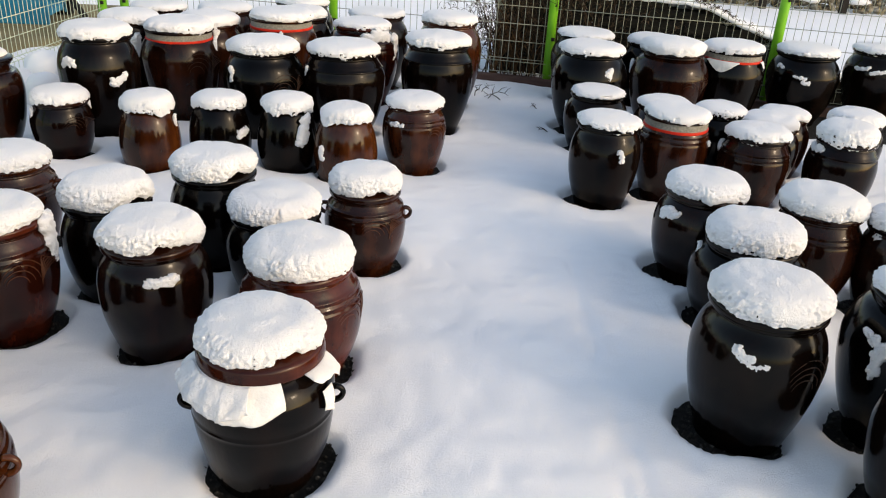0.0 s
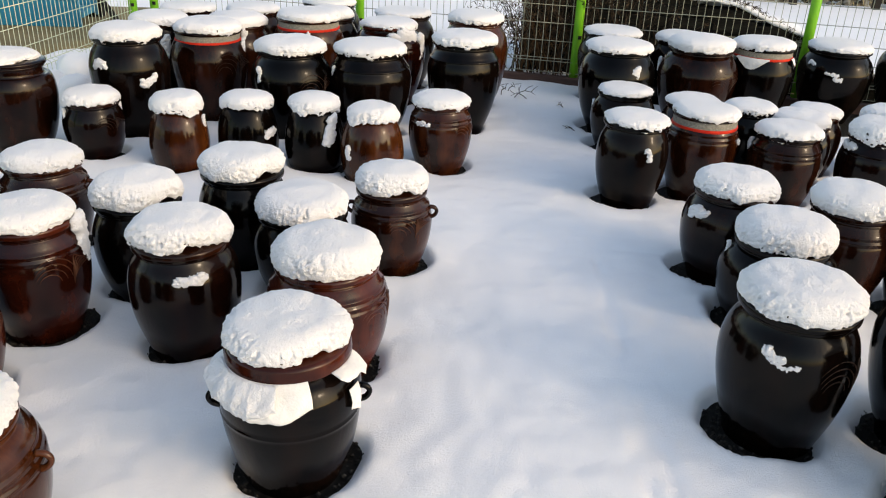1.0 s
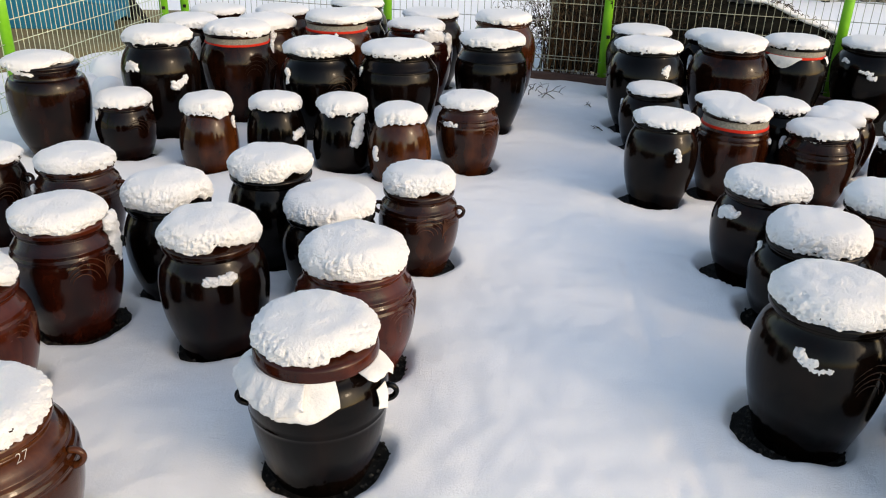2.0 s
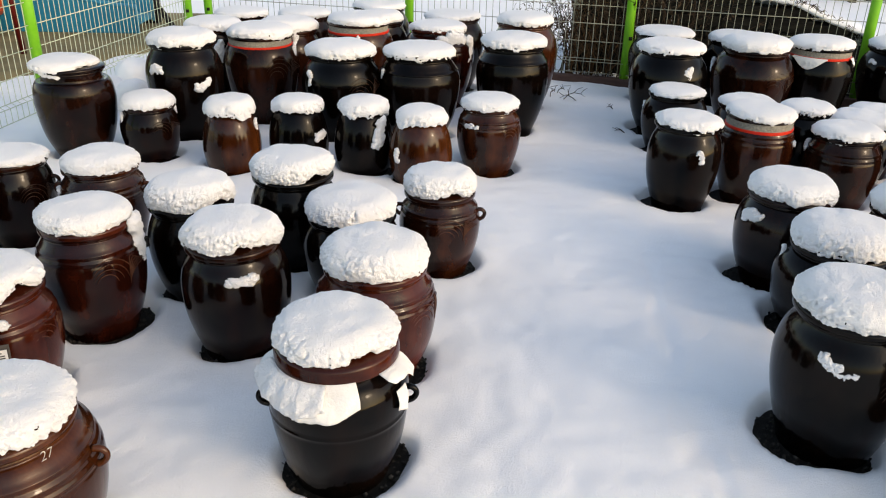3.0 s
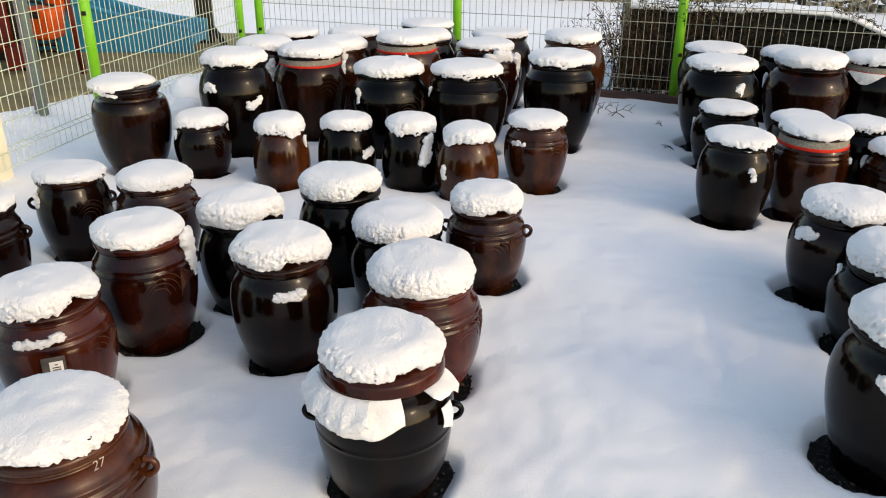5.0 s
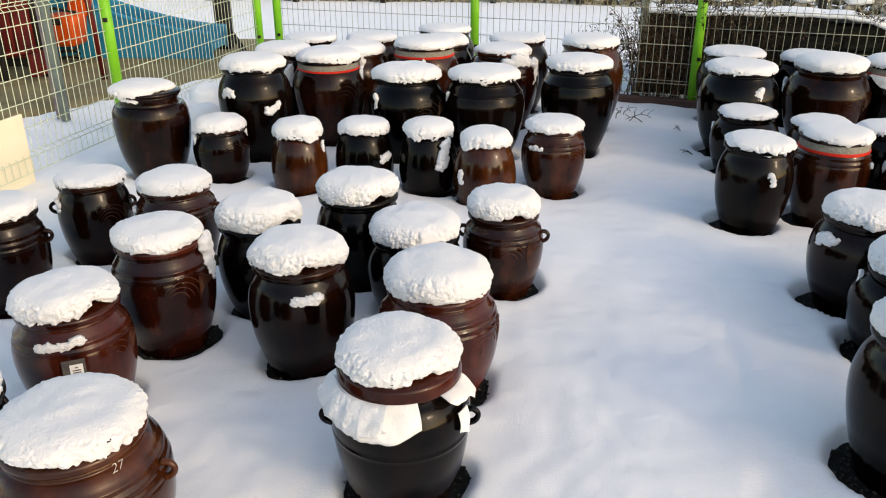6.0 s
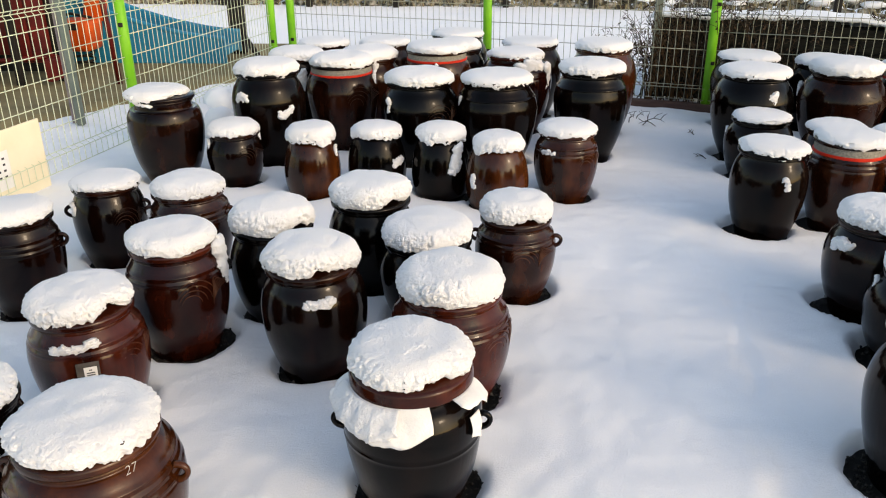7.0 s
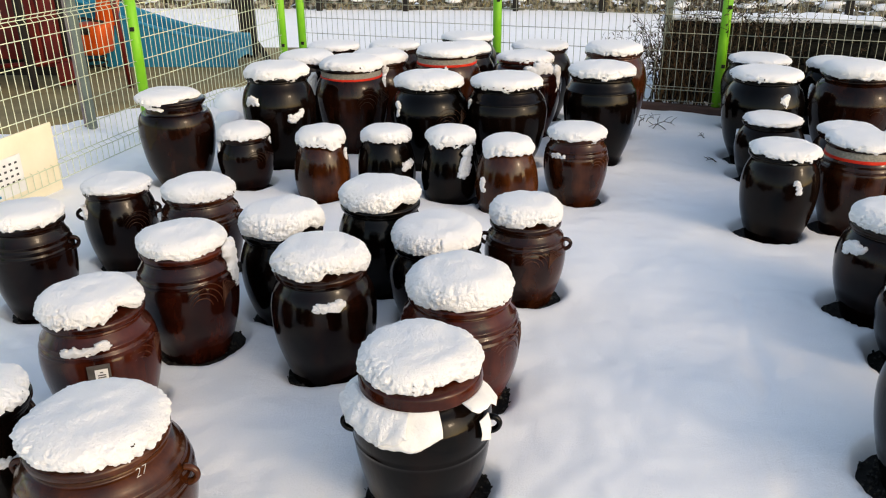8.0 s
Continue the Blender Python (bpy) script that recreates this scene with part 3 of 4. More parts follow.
# ---- fence ----
def fence_post(e, x, y, top=1.45, r=0.042):
    pole = part("post", *tube([(x, y, SOIL), (x, y, top)], r, 20), m_post, e, "round bright green painted steel post")
    for k in (0.40, 0.90):
        part("clip", *boxgeo(x + 0.01, y - r - 0.004, k, 0.03, 0.02, 0.03, 0.003), m_black, pole, "small dark clamp")


def fence_wires(e, ax, ay, bx, by, mat, top=1.12, step=0.062, row=0.158, bottom=0.07):
    """Welded wires between two posts, folded outwards along the top and the bottom."""
    d = Vector((bx - ax, by - ay, 0))
    n = d.length
    d.normalize()
    out, at = Vector((-d.y, d.x, 0)), Vector((ax, ay, 0))
    zs = [(bottom, 0.035), (bottom + 0.10, 0.035), (bottom + 0.12, 0.0)]
    z = bottom + 0.12 + row
    while z < top - 0.12:
        zs.append((z, 0))
        z += row
    zs += [(top - 0.05, 0), (top - 0.025, -0.02), (top, 0.0), (top + 0.12, 0.0)]
    count = int(n / step)
    one = mesh_of("wire", *tube([out * o + Vector((0, 0, q)) for q, o in zs], 0.0027, 5, cap=False), mat)
    for k in range(count + 1):
        w = place(new("wire", one), e)
        w.location = at + d * (k * n / count)
    for q, o in zs:
        part("wire", *tube([at + d * 0.02 + out * (o + 0.006) + Vector((0, 0, q)), at + d * (n - 0.02) + out * (o + 0.006) + Vector((0, 0, q))], 0.0033, 5), mat, e)


BACK = [(7.50, 5.51), (5.60, 6.11), (3.67, 6.73), (1.81, 7.31), (-0.17, 7.93), (-2.25, 8.57)]
LEFT = [(-2.42, 8.42), (-2.84, 5.94), (-3.18, 3.95), (-3.52, 1.95)]
for line, mat, note in ((BACK, m_greywire, "weathered grey welded wire fence on green posts"), (LEFT, m_wire, "pale green welded wire fence on green posts")):
    e = thing("wire_fence", 0, 0, 0, note, "fence")
    for p in line:
        fence_post(e, *p)
    for a, b in zip(line, line[1:]):
        fence_wires(e, *a, *b, mat)


def strip(name, ax, ay, bx, by, w, z0, z1, mat, label, kind="structure", category="kerb"):
    d = Vector((bx - ax, by - ay, 0))
    v, f = boxgeo(0, 0, (z0 + z1) / 2, d.length, w, z1 - z0, 0.008)
    ob = new(name, mesh_of(name, v, f, mat, False))
    ob.location, ob.rotation_euler = ((ax + bx) / 2, (ay + by) / 2, 0), (0, 0, math.atan2(d.y, d.x))
    return tagged(ob, label, category, kind=kind)


strip("kerb", 7.5, 5.50, -2.25, 8.56, 0.10, SOIL - 0.02, 0.034, m_kerb, "dark red-brown timber kerb under the wire fence")


strip("kerb", -3.50, 1.95, -2.40, 8.42, 0.10, SOIL - 0.04, -0.032, m_concrete, "damp concrete kerb under the pale green fence")


def wedge_path(ax, ay, bx, by, n):
    return [(ax + (bx - ax) * i / n, ay + (by - ay) * i / n) for i in range(n + 1)]


# ---- bank wall behind the fence ----
def bank_wall():
    """A dark mossy retaining wall of rough courses, lower at its far end, with snow lying along its top."""
    e = thing("retaining_wall", 1.28, 8.05, SOIL, "dark mossy stacked-stone retaining wall behind the fence", "wall")
    d = Vector((0.953, -0.302, 0))
    tops = [(0.0, 0.74), (1.9, 0.77), (2.15, 0.72), (2.35, 0.64), (2.7, 0.52), (3.1, 0.33), (3.6, 0.12)]
    rng = random.Random(5)

    def top_at(s):
        for (a, za), (b, zb) in zip(tops, tops[1:]):
            if a <= s <= b:
                return za + (zb - za) * (s - a) / (b - a)
        return tops[-1][1]
    row = 0.105
    for c in range(8):
        s = rng.uniform(0.0, 0.2)
        while s < 3.6:
            w = rng.uniform(0.26, 0.52)
            z0 = c * row
            a, b = max(s, 0.17), min(s + w, 3.6)
            s += w
            z1 = min(z0 + row, min(top_at(a), top_at(b)) - SOIL)
            if b - a < 0.06 or z1 - z0 < 0.03:
                continue
            v, f = boxgeo(0, 0, 0, b - a - 0.008, 0.22 + rng.uniform(-0.02, 0.02), z1 - z0 - 0.006, 0.012)
            v = np.array(v)
            v += 0.008 * vnoise(v + s * 3 + c, 0.06, c)[:, None]
            k = part("stone", v, f, m_wall, e, smooth=False)
            k.location = d * ((a + b) / 2) + Vector((0, 0, (z0 + z1) / 2))
            k.rotation_euler = (rng.uniform(-0.03, 0.03), 0, math.atan2(d.y, d.x) + rng.uniform(-0.02, 0.02))
    # snow on the wall, thick behind it
    n, m = 90, 14
    verts = []
    for i in range(n):
        s = 0.12 + 3.58 * i / (n - 1)
        for j in range(m):
            t = j / (m - 1)
            p = Vector((1.28, 8.05, 0)) + d * s + Vector((0.302, 0.953, 0)) * (-0.12 + 1.35 * t)
            edge = min(1, t * 9)
            zz = top_at(max(0, min(s, 3.6))) * (1 - max(0, t - 0.25) ** 1.4 * 1.45) + 0.016 * math.sqrt(edge)
            verts.append((p.x, p.y, zz))
    v = np.array(verts)
    v[:, 2] += 0.02 * vnoise(v, 0.2, 3) + 0.01 * vnoise(v, 0.07, 4)
    f = [(i * m + j, (i + 1) * m + j, (i + 1) * m + j + 1, i * m + j + 1) for i in range(n - 1) for j in range(m - 1)]
    ob = new("snow_bank", mesh_of("snow_bank", v, f, m_snow))
    mod = ob.modifiers.new("thick", "SOLIDIFY")
    mod.thickness, mod.offset = 0.03, -1
    tagged(ob, "snow lying along the wall top and sloping down behind it", "snow", kind="structure")


bank_wall()


def bank_tufts():
    rng = random.Random(21)
    for k in range(70):
        s = rng.uniform(2.0, 3.5)
        p = Vector((1.28, 8.05, 0)) + Vector((0.953, -0.302, 0)) * s + Vector((0.302, 0.953, 0)) * rng.uniform(-0.1, 0.12)
        top = max(0.05, 0.74 - 0.44 * max(0, s - 2.05))
        g = []
        for b in range(14):
            a, l = rng.uniform(0, 6.28), rng.uniform(0.02, 0.07)
            q = p + Vector((rng.uniform(-0.05, 0.05), rng.uniform(-0.03, 0.03), top + rng.uniform(-0.03, 0.03)))
            g.append(tube([q, q + Vector((math.cos(a) * l * 0.6, math.sin(a) * l * 0.6, l * 0.5)), q + Vector((math.cos(a) * l, math.sin(a) * l, l * 0.2))], [0.004, 0.003, 0.001], 4))
        ob = new("grass_tuft", mesh_of("grass_tuft", *joined(g), m_twig))
        tagged(ob, "dark dead grass tuft poking through snow on the wall", "grass", "grass tufts on the wall", "stuff")


bank_tufts()


# ---- far edge of the field: rubble, dry grass and a dark rail ----
def far_edge():
    rng = random.Random(11)
    pieces, grass = [], []
    line = wedge_path(-14, 15.6, 1.4, 14.9, 200) + wedge_path(1.5, 14.9, 14, 11.2, 180)
    rock = [clump_geo(k, (1, 1, 1), 0.85, 6, 0.35) for k in range(6)]
    for x, y in line:
        for k in range(11):
            s = rng.uniform(0.03, 0.085)
            v, f = rock[rng.randrange(6)]
            up = rng.uniform(0, 0.55)
            pieces.append((v * s * np.array([1.3, 1, 0.7]) + np.array([x + rng.uniform(-0.1, 0.1), y + up * 0.9 + rng.uniform(-0.1, 0.1), up * 0.8]), f))
        for k in range(9):
            gx, gy = x + rng.uniform(-0.15, 0.15), y + rng.uniform(-0.15, 0.6)
            h, lx, ly = rng.uniform(0.08, 0.30), rng.uniform(-0.2, 0.2), rng.uniform(-0.15, 0.1)
            z = (gy - y) * 0.8
            w = 0.008
            o = [(gx - w, gy, z), (gx + w, gy, z), (gx + lx * 0.5 + w * 0.6, gy + ly * 0.5, z + h * 0.6), (gx + lx * 0.5 - w * 0.6, gy + ly * 0.5, z + h * 0.6), (gx + lx, gy + ly, z + h)]
            grass.append((o, [(0, 1, 2, 3), (3, 2, 4)]))
    tagged(new("rubble_bank", mesh_of("rubble_bank", *joined(pieces), m_rubble)), "low bank of pale stone rubble dusted with snow", "rubble", kind="stuff")
    tagged(new("dry_grass", mesh_of("dry_grass", *joined(grass), m_straw)), "dry straw-coloured grass on the rubble bank", "grass", kind="stuff")
    snowy = []
    for x, y in line:
        if rng.random() < 0.85:
            s = rng.uniform(0.07, 0.16)
            up = rng.uniform(0.1, 0.75)
            v, f = clump_geo(rng.randrange(99), (s * 1.7, s, s * 0.4), 0.9, 10, 0.3)
            snowy.append((v + np.array([x + rng.uniform(-0.2, 0.2), y + up * 0.9 - 0.05, up * 0.85 + 0.05]), f))
    tagged(new("snow_patches", mesh_of("snow_patches", *joined(snowy), m_snow)), "patches of snow on the stone rubble", "snow", kind="stuff")
    e = thing("railing", 0, 14.75, 0, "dark weathered wooden rail with square posts", "railing")
    pts = [(-9.4, 0.55), (-7.3, 0.4), (-5.2, 0.3), (-3.55, 0.15), (-1.96, 0.1), (0.0, 0.05), (1.50, -0.05), (3.4, -0.65), (5.2, -1.25), (6.69, -1.75), (7.89, -2.1), (9.9, -2.7)]
    for (x, y) in pts:
        part("post", *boxgeo(x, y, 0.6, 0.10, 0.10, 1.3, 0.008), m_black, e, smooth=False)
    for (ax, ay), (bx, by) in zip(pts, pts[1:]):
        for z in (0.36, 0.85):
            part("rail", *tube([(ax, ay - 0.06, z), (bx, by - 0.06, z)], 0.03, 8), m_black, e)


far_edge()


# ---- twigs and dry plants by the fence ----
def dry_plant(name, x, y, z, height, count, seed, mat, label, lean=0.35, leaves=False):
    rng = random.Random(seed)
    e = thing(name, x, y, z, label, "plant", "dry plants by the fence")
    stems, leaf = [], []
    for k in range(count):
        p = Vector((rng.uniform(-0.12, 0.12), rng.uniform(-0.05, 0.05), 0))
        d = Vector((rng.uniform(-lean, lean), rng.uniform(-lean, lean) * 0.4, 1)).normalized()
        path, path_twigs = [p.copy()], []
        n = 7
        for i in range(n):
            d = (d + Vector((rng.uniform(-0.3, 0.3), rng.uniform(-0.15, 0.15), rng.uniform(-0.2, 0.15)))).normalized()
            p = p + d * height / n * rng.uniform(0.7, 1.2)
            path.append(p.copy())
            if i > 1 and rng.random() < 0.7:
                q = d.cross(Vector((rng.uniform(-1, 1), rng.uniform(-1, 1), 0.2))).normalized()
                path_twigs.append(tube([p, p + q * 0.06 + Vector((0, 0, 0.03)), p + q * 0.13 + Vector((0, 0, 0.04))], [0.0022, 0.0018, 0.001], 4))
            if leaves and i > 1:
                for g in range(3):
                    c = p + Vector((rng.uniform(-0.06, 0.06), rng.uniform(-0.04, 0.04), rng.uniform(-0.04, 0.04)))
                    a, b = Vector((rng.uniform(-1, 1), rng.uniform(-1, 1), rng.uniform(-1, 1))).normalized() * 0.022, Vector((rng.uniform(-1, 1), rng.uniform(-1, 1), rng.uniform(-1, 1))).normalized() * 0.009
                    leaf.append(([c - a, c + b, c + a, c - b], [(0, 1, 2, 3)]))
        stems.append(joined([tube(path, [0.0058 - 0.0042 * i / n for i in range(n + 1)], 5)] + path_twigs))
    for g in stems:
        part("stem", *g, mat, e)
    if leaf:
        part("foliage", *joined(leaf), m_twig, e, "small curled dead brown leaves", smooth=False)


for k, (px, py, hh, cc, mt) in enumerate([(1.30, 7.62, 0.62, 9, m_twig), (1.52, 7.60, 1.0, 12, m_twig), (1.75, 7.52, 1.1, 13, m_twig), (1.98, 7.44, 1.05, 13, m_twig), (2.25, 7.36, 0.95, 10, m_twig), (1.45, 7.60, 0.62, 16, m_rust), (1.65, 7.54, 0.50, 14, m_rust), (1.15, 7.80, 0.7, 7, m_twig), (1.40, 7.72, 0.8, 12, m_twig), (1.60, 7.66, 0.85, 12, m_rust), (1.82, 7.60, 0.9, 12, m_twig), (2.5, 7.32, 0.85, 7, m_twig)]):
    dry_plant("dry_shrub", px, py, 0.0, hh, cc, 40 + k, mt, "tangled bare brown shrub stems behind the wire fence" if mt is m_twig else "tuft of dry rust-brown weed stems behind the fence", leaves=mt is m_twig)


def twig(x, y, turn, size, seed):
    rng = random.Random(seed)
    p = [Vector((0, 0, 0)), Vector((0.05, 0.01, 0.035)), Vector((0.10, 0.0, 0.05)), Vector((0.16, -0.01, 0.035)), Vector((0.21, 0.0, 0.006))]
    g = [tube([q * size for q in p], [0.004, 0.0036, 0.0032, 0.0025, 0.0015], 5)]
    for k in range(3):
        b = p[1 + k]
        g.append(tube([b * size, (b + Vector((0.03, rng.uniform(-0.06, 0.06), 0.03))) * size, (b + Vector((0.05, rng.uniform(-0.1, 0.1), 0.05))) * size], [0.003, 0.0025, 0.0015], 5))
    ob = new("twig", mesh_of("twig", *joined(g), m_twig))
    ob.location, ob.rotation_euler = (x, y, -0.004), (0, 0, turn)
    tagged(ob, "small bare brown twig lying on the snow", "twig", "twigs on the snow")


for k, (x, y, a, s) in enumerate([(1.16, 6.66, 0.4, 1.0), (1.06, 6.75, 1.2, 0.75), (1.26, 6.62, 2.6, 0.7), (1.14, 6.88, 0.9, 0.6), (1.52, 6.36, 2.2, 0.35), (1.47, 5.68, 2.5, 0.45)]):
    twig(x, y, a, s, k)


# ---- snow clumps ----
def snow_clump(x, y, z, turn, w, h, seed):
    """A ragged run of snow stuck to a jar, one crust; local x runs along the jar, y out of it."""
    rng = random.Random(seed * 7 + 2)
    m = min(w, h)
    count = 5 + int(2.2 * max(w, h) / m)
    bend, tip = rng.uniform(-0.9, 0.9), rng.uniform(-0.7, 0.7)
    n = 56
    gx, gz = np.meshgrid(np.linspace(-1.7, 1.7, n) * w, np.linspace(-1.7, 1.7, n) * h, indexing="ij")
    gx, gz = gx.ravel(), gz.ravel()
    flat = np.stack([gx, 0 * gx, gz], -1)
    wx, wz = gx + 0.16 * m * vnoise(flat, m * 0.5, seed), gz + 0.16 * m * vnoise(flat, m * 0.5, seed + 1)
    field = np.full(n * n, -1.0)
    px = pz = 0.0
    for k in range(count + 4):
        if k < count:
            t = -1 + 2 * k / (count - 1)
            off = bend * (t * t - 0.4) + tip * t + rng.uniform(-0.2, 0.2)
            along, across = (w, h) if w >= h else (h, w)
            px, pz = along * 0.74 * t, across * 0.55 * off
            if w < h:
                px, pz = pz, px
            q, cx, cz = m * rng.uniform(0.40, 0.68), px, pz
        else:
            t = rng.uniform(-0.9, 0.9)
            q, cx, cz = m * rng.uniform(0.25, 0.4), (w if w >= h else h) * 0.7 * t, rng.uniform(-0.3, 0.3) * m
            if w < h:
                cx, cz = cz, cx
        field = np.maximum(field, 1 - ((wx - cx) ** 2 + (wz - cz) ** 2) / (q * q))
    field = field + 0.40 * vnoise(flat, m * 0.26, seed + 2) + 0.22 * vnoise(flat, m * 0.12, seed + 5)
    deep = np.sqrt(np.clip(field, 0, 1)) * m * 0.30 + (field > 0) * (0.006 * (grains(flat, 0.012, seed) - 0.4) + 0.003 * vnoise(flat, 0.006, seed + 3))
    sag = gx * gx / 0.42
    front = np.stack([gx, np.where(field > 0, np.maximum(deep, 0.001), -0.004) - sag, gz], -1)
    rear = np.stack([gx, np.full(n * n, -0.012) - sag, gz], -1)
    inside = field > 0
    f = []
    for i in range(n - 1):
        for j in range(n - 1):
            c = (i * n + j, (i + 1) * n + j, (i + 1) * n + j + 1, i * n + j + 1)
            if any(inside[q] for q in c):
                f.append(c[::-1])
                f.append(tuple(q + n * n if inside[q] else q for q in c))
    used = sorted({q for c in f for q in c})
    at = {q: i for i, q in enumerate(used)}
    v = np.concatenate([front, rear])[used]
    ob = new("snow_clump", mesh_of("snow_clump", v, [tuple(at[q] for q in c) for c in f], m_cap))
    ob.location, ob.rotation_euler = (x, y, z), (0, 0, turn)
    return tagged(ob, "ragged clump of white snow stuck to a jar side", "snow", "snow clumps on the jars")


snow_clump(-0.670, 2.613, 0.337, -2.83, 0.056, 0.038, 1)
snow_clump(-1.153, 2.955, 0.345, -1.60, 0.070, 0.093, 2)
snow_clump(-2.139, 3.632, 0.301, -3.92, 0.031, 0.034, 3)
snow_clump(-1.757, 3.642, 0.288, -4.36, 0.030, 0.027, 4)
snow_clump(-1.437, 2.260, 0.321, -2.92, 0.089, 0.028, 5)
snow_clump(0.281, 4.783, 0.296, -3.84, 0.053, 0.032, 6)
snow_clump(-0.173, 4.597, 0.168, -3.96, 0.031, 0.038, 7)
snow_clump(-0.277, 4.757, 0.259, -2.45, 0.060, 0.084, 8)
snow_clump(-0.657, 4.865, 0.202, -2.17, 0.043, 0.043, 9)
snow_clump(-1.055, 4.870, 0.270, -1.76, 0.018, 0.044, 10)
snow_clump(-1.794, 5.365, 0.487, -3.66, 0.061, 0.053, 11)
snow_clump(-1.498, 5.388, 0.381, -2.40, 0.057, 0.049, 12)
snow_clump(-0.782, 5.397, 0.429, -3.96, 0.032, 0.055, 13)
snow_clump(-0.968, 5.966, 0.488, -1.71, 0.035, 0.078, 14)
snow_clump(-1.530, 6.072, 0.471, -2.72, 0.063, 0.072, 15)
snow_clump(-0.301, 5.496, 0.430, -4.30, 0.020, 0.060, 16)
snow_clump(0.220, 6.315, 0.534, -2.58, 0.127, 0.081, 17)
snow_clump(0.336, 6.398, 0.453, -2.04, 0.064, 0.101, 18)
snow_clump(-0.997, 6.175, 0.570, -2.81, 0.045, 0.063, 19)
snow_clump(-1.919, 4.969, 0.267, -4.11, 0.023, 0.027, 20)
snow_clump(-1.631, 5.136, 0.270, -1.13, 0.027, 0.031, 21)
snow_clump(-2.316, 4.930, 0.531, -3.47, 0.086, 0.020, 22)
snow_clump(-1.366, 1.711, 0.302, -2.19, 0.059, 0.022, 23)
snow_clump(1.249, 2.052, 0.363, -3.83, 0.035, 0.031, 24)
snow_clump(1.276, 2.027, 0.342, -3.66, 0.047, 0.021, 25)
snow_clump(1.484, 3.353, 0.318, -4.38, 0.052, 0.044, 26)
snow_clump(1.517, 4.180, 0.314, -2.96, 0.030, 0.033, 27)
snow_clump(1.844, 5.591, 0.452, -2.85, 0.042, 0.051, 28)
snow_clump(2.122, 4.412, 0.332, -2.07, 0.032, 0.029, 29)
snow_clump(2.220, 4.460, 0.318, 1.04, 0.044, 0.036, 30)
snow_clump(2.733, 4.292, 0.359, -4.70, 0.052, 0.037, 31)
snow_clump(3.585, 6.099, 0.376, -3.74, 0.066, 0.025, 32)
snow_clump(3.628, 6.071, 0.339, -3.56, 0.030, 0.030, 33)
snow_clump(4.236, 6.311, 0.422, -4.19, 0.076, 0.027, 34)
snow_clump(4.332, 6.215, 0.409, -3.62, 0.076, 0.027, 35)
snow_clump(1.702, 2.043, 0.346, -4.24, 0.038, 0.071, 36)
snow_clump(1.696, 2.088, 0.404, -4.43, 0.034, 0.034, 37)
snow_clump(2.314, 3.009, 0.370, -4.55, 0.040, 0.051, 38)
snow_clump(1.499, 3.017, 0.299, 1.28, 0.015, 0.031, 39)
snow_clump(1.509, 5.435, 0.278, 1.29, 0.020, 0.033, 40)
snow_clump(2.185, 6.117, 0.420, 1.17, 0.037, 0.047, 41)
snow_clump(3.493, 6.249, 0.431, -4.40, 0.041, 0.031, 42)
snow_clump(-0.513, 6.124, 0.544, -3.08, 0.026, 0.044, 43)


def snow_lump(x, y, z, r, seed):
    v, f = clump_geo(seed, (r, r, r), 0.95, 40, 0.10)
    ob = new("snow_lump", mesh_of("snow_lump", v, f, m_snow))
    ob.location = (x, y, z)
    tagged(ob, "rounded snow-covered lump beside the wire fence", "snow", "snow lumps by the fence")


snow_lump(-2.38, 6.62, 0.14, 0.17, 3)
snow_lump(-2.47, 6.18, 0.10, 0.16, 4)
snow_lump(-2.25, 6.15, 0.08, 0.15, 6)


# ---- covers and marks on single jars ----
def paper_cover(x, y, zt, r, rb, face, a0, a1, drop, seed, label, crust=False):
    """A sheet that hangs from under a lid over the shoulder, creased and with a torn lower edge."""
    n, m = 60, 14
    verts = []
    for i in range(n):
        t = i / (n - 1)
        a = face + a0 + (a1 - a0) * t
        length = drop(t)
        for j in range(m):
            s = j / (m - 1)
            q = r + (rb - r) * math.sin(min(1, s * 1.15) * math.pi / 2) + 0.006
            verts.append((q * math.cos(a), q * math.sin(a), zt - length * s ** 1.15))
    v = np.array(verts)
    k = np.tile(np.linspace(0, 1, m), n)
    d = (0.009 * vnoise(v, 0.05, seed) + 0.004 * vnoise(v, 0.018, seed + 1)) * k
    v[:, :2] *= (1 + np.maximum(d, -0.004) / r)[:, None]
    f = [(i * m + j, i * m + j + 1, (i + 1) * m + j + 1, (i + 1) * m + j) for i in range(n - 1) for j in range(m - 1)]
    if crust:
        v[:, :2] *= (1 + (0.003 + 0.007 * grains(v, 0.014, seed) + 0.004 * vnoise(v, 0.03, seed + 4)) / r)[:, None]
        v[:, 2] += (0.010 * vnoise(v, 0.035, seed + 5) + 0.005 * vnoise(v, 0.013, seed + 6)) * k
    name = "snow_crust" if crust else "paper_cover"
    ob = new(name, mesh_of(name, v, f, m_cap if crust else m_paper))
    ob.location = (x, y, 0)
    mod = ob.modifiers.new("thick", "SOLIDIFY")
    mod.thickness = 0.006 if crust else 0.0025
    return tagged(ob, label, "snow" if crust else "paper", "" if crust else "paper covers")


F1 = math.atan2(-2.07, 0.26)
def sheet_drop(t):
    return 0.062 + 0.046 * math.sin(min(1, t / 0.80) * math.pi / 2) - 0.040 * max(0, t - 0.80) / 0.20 + 0.003 * math.sin(t * 23)


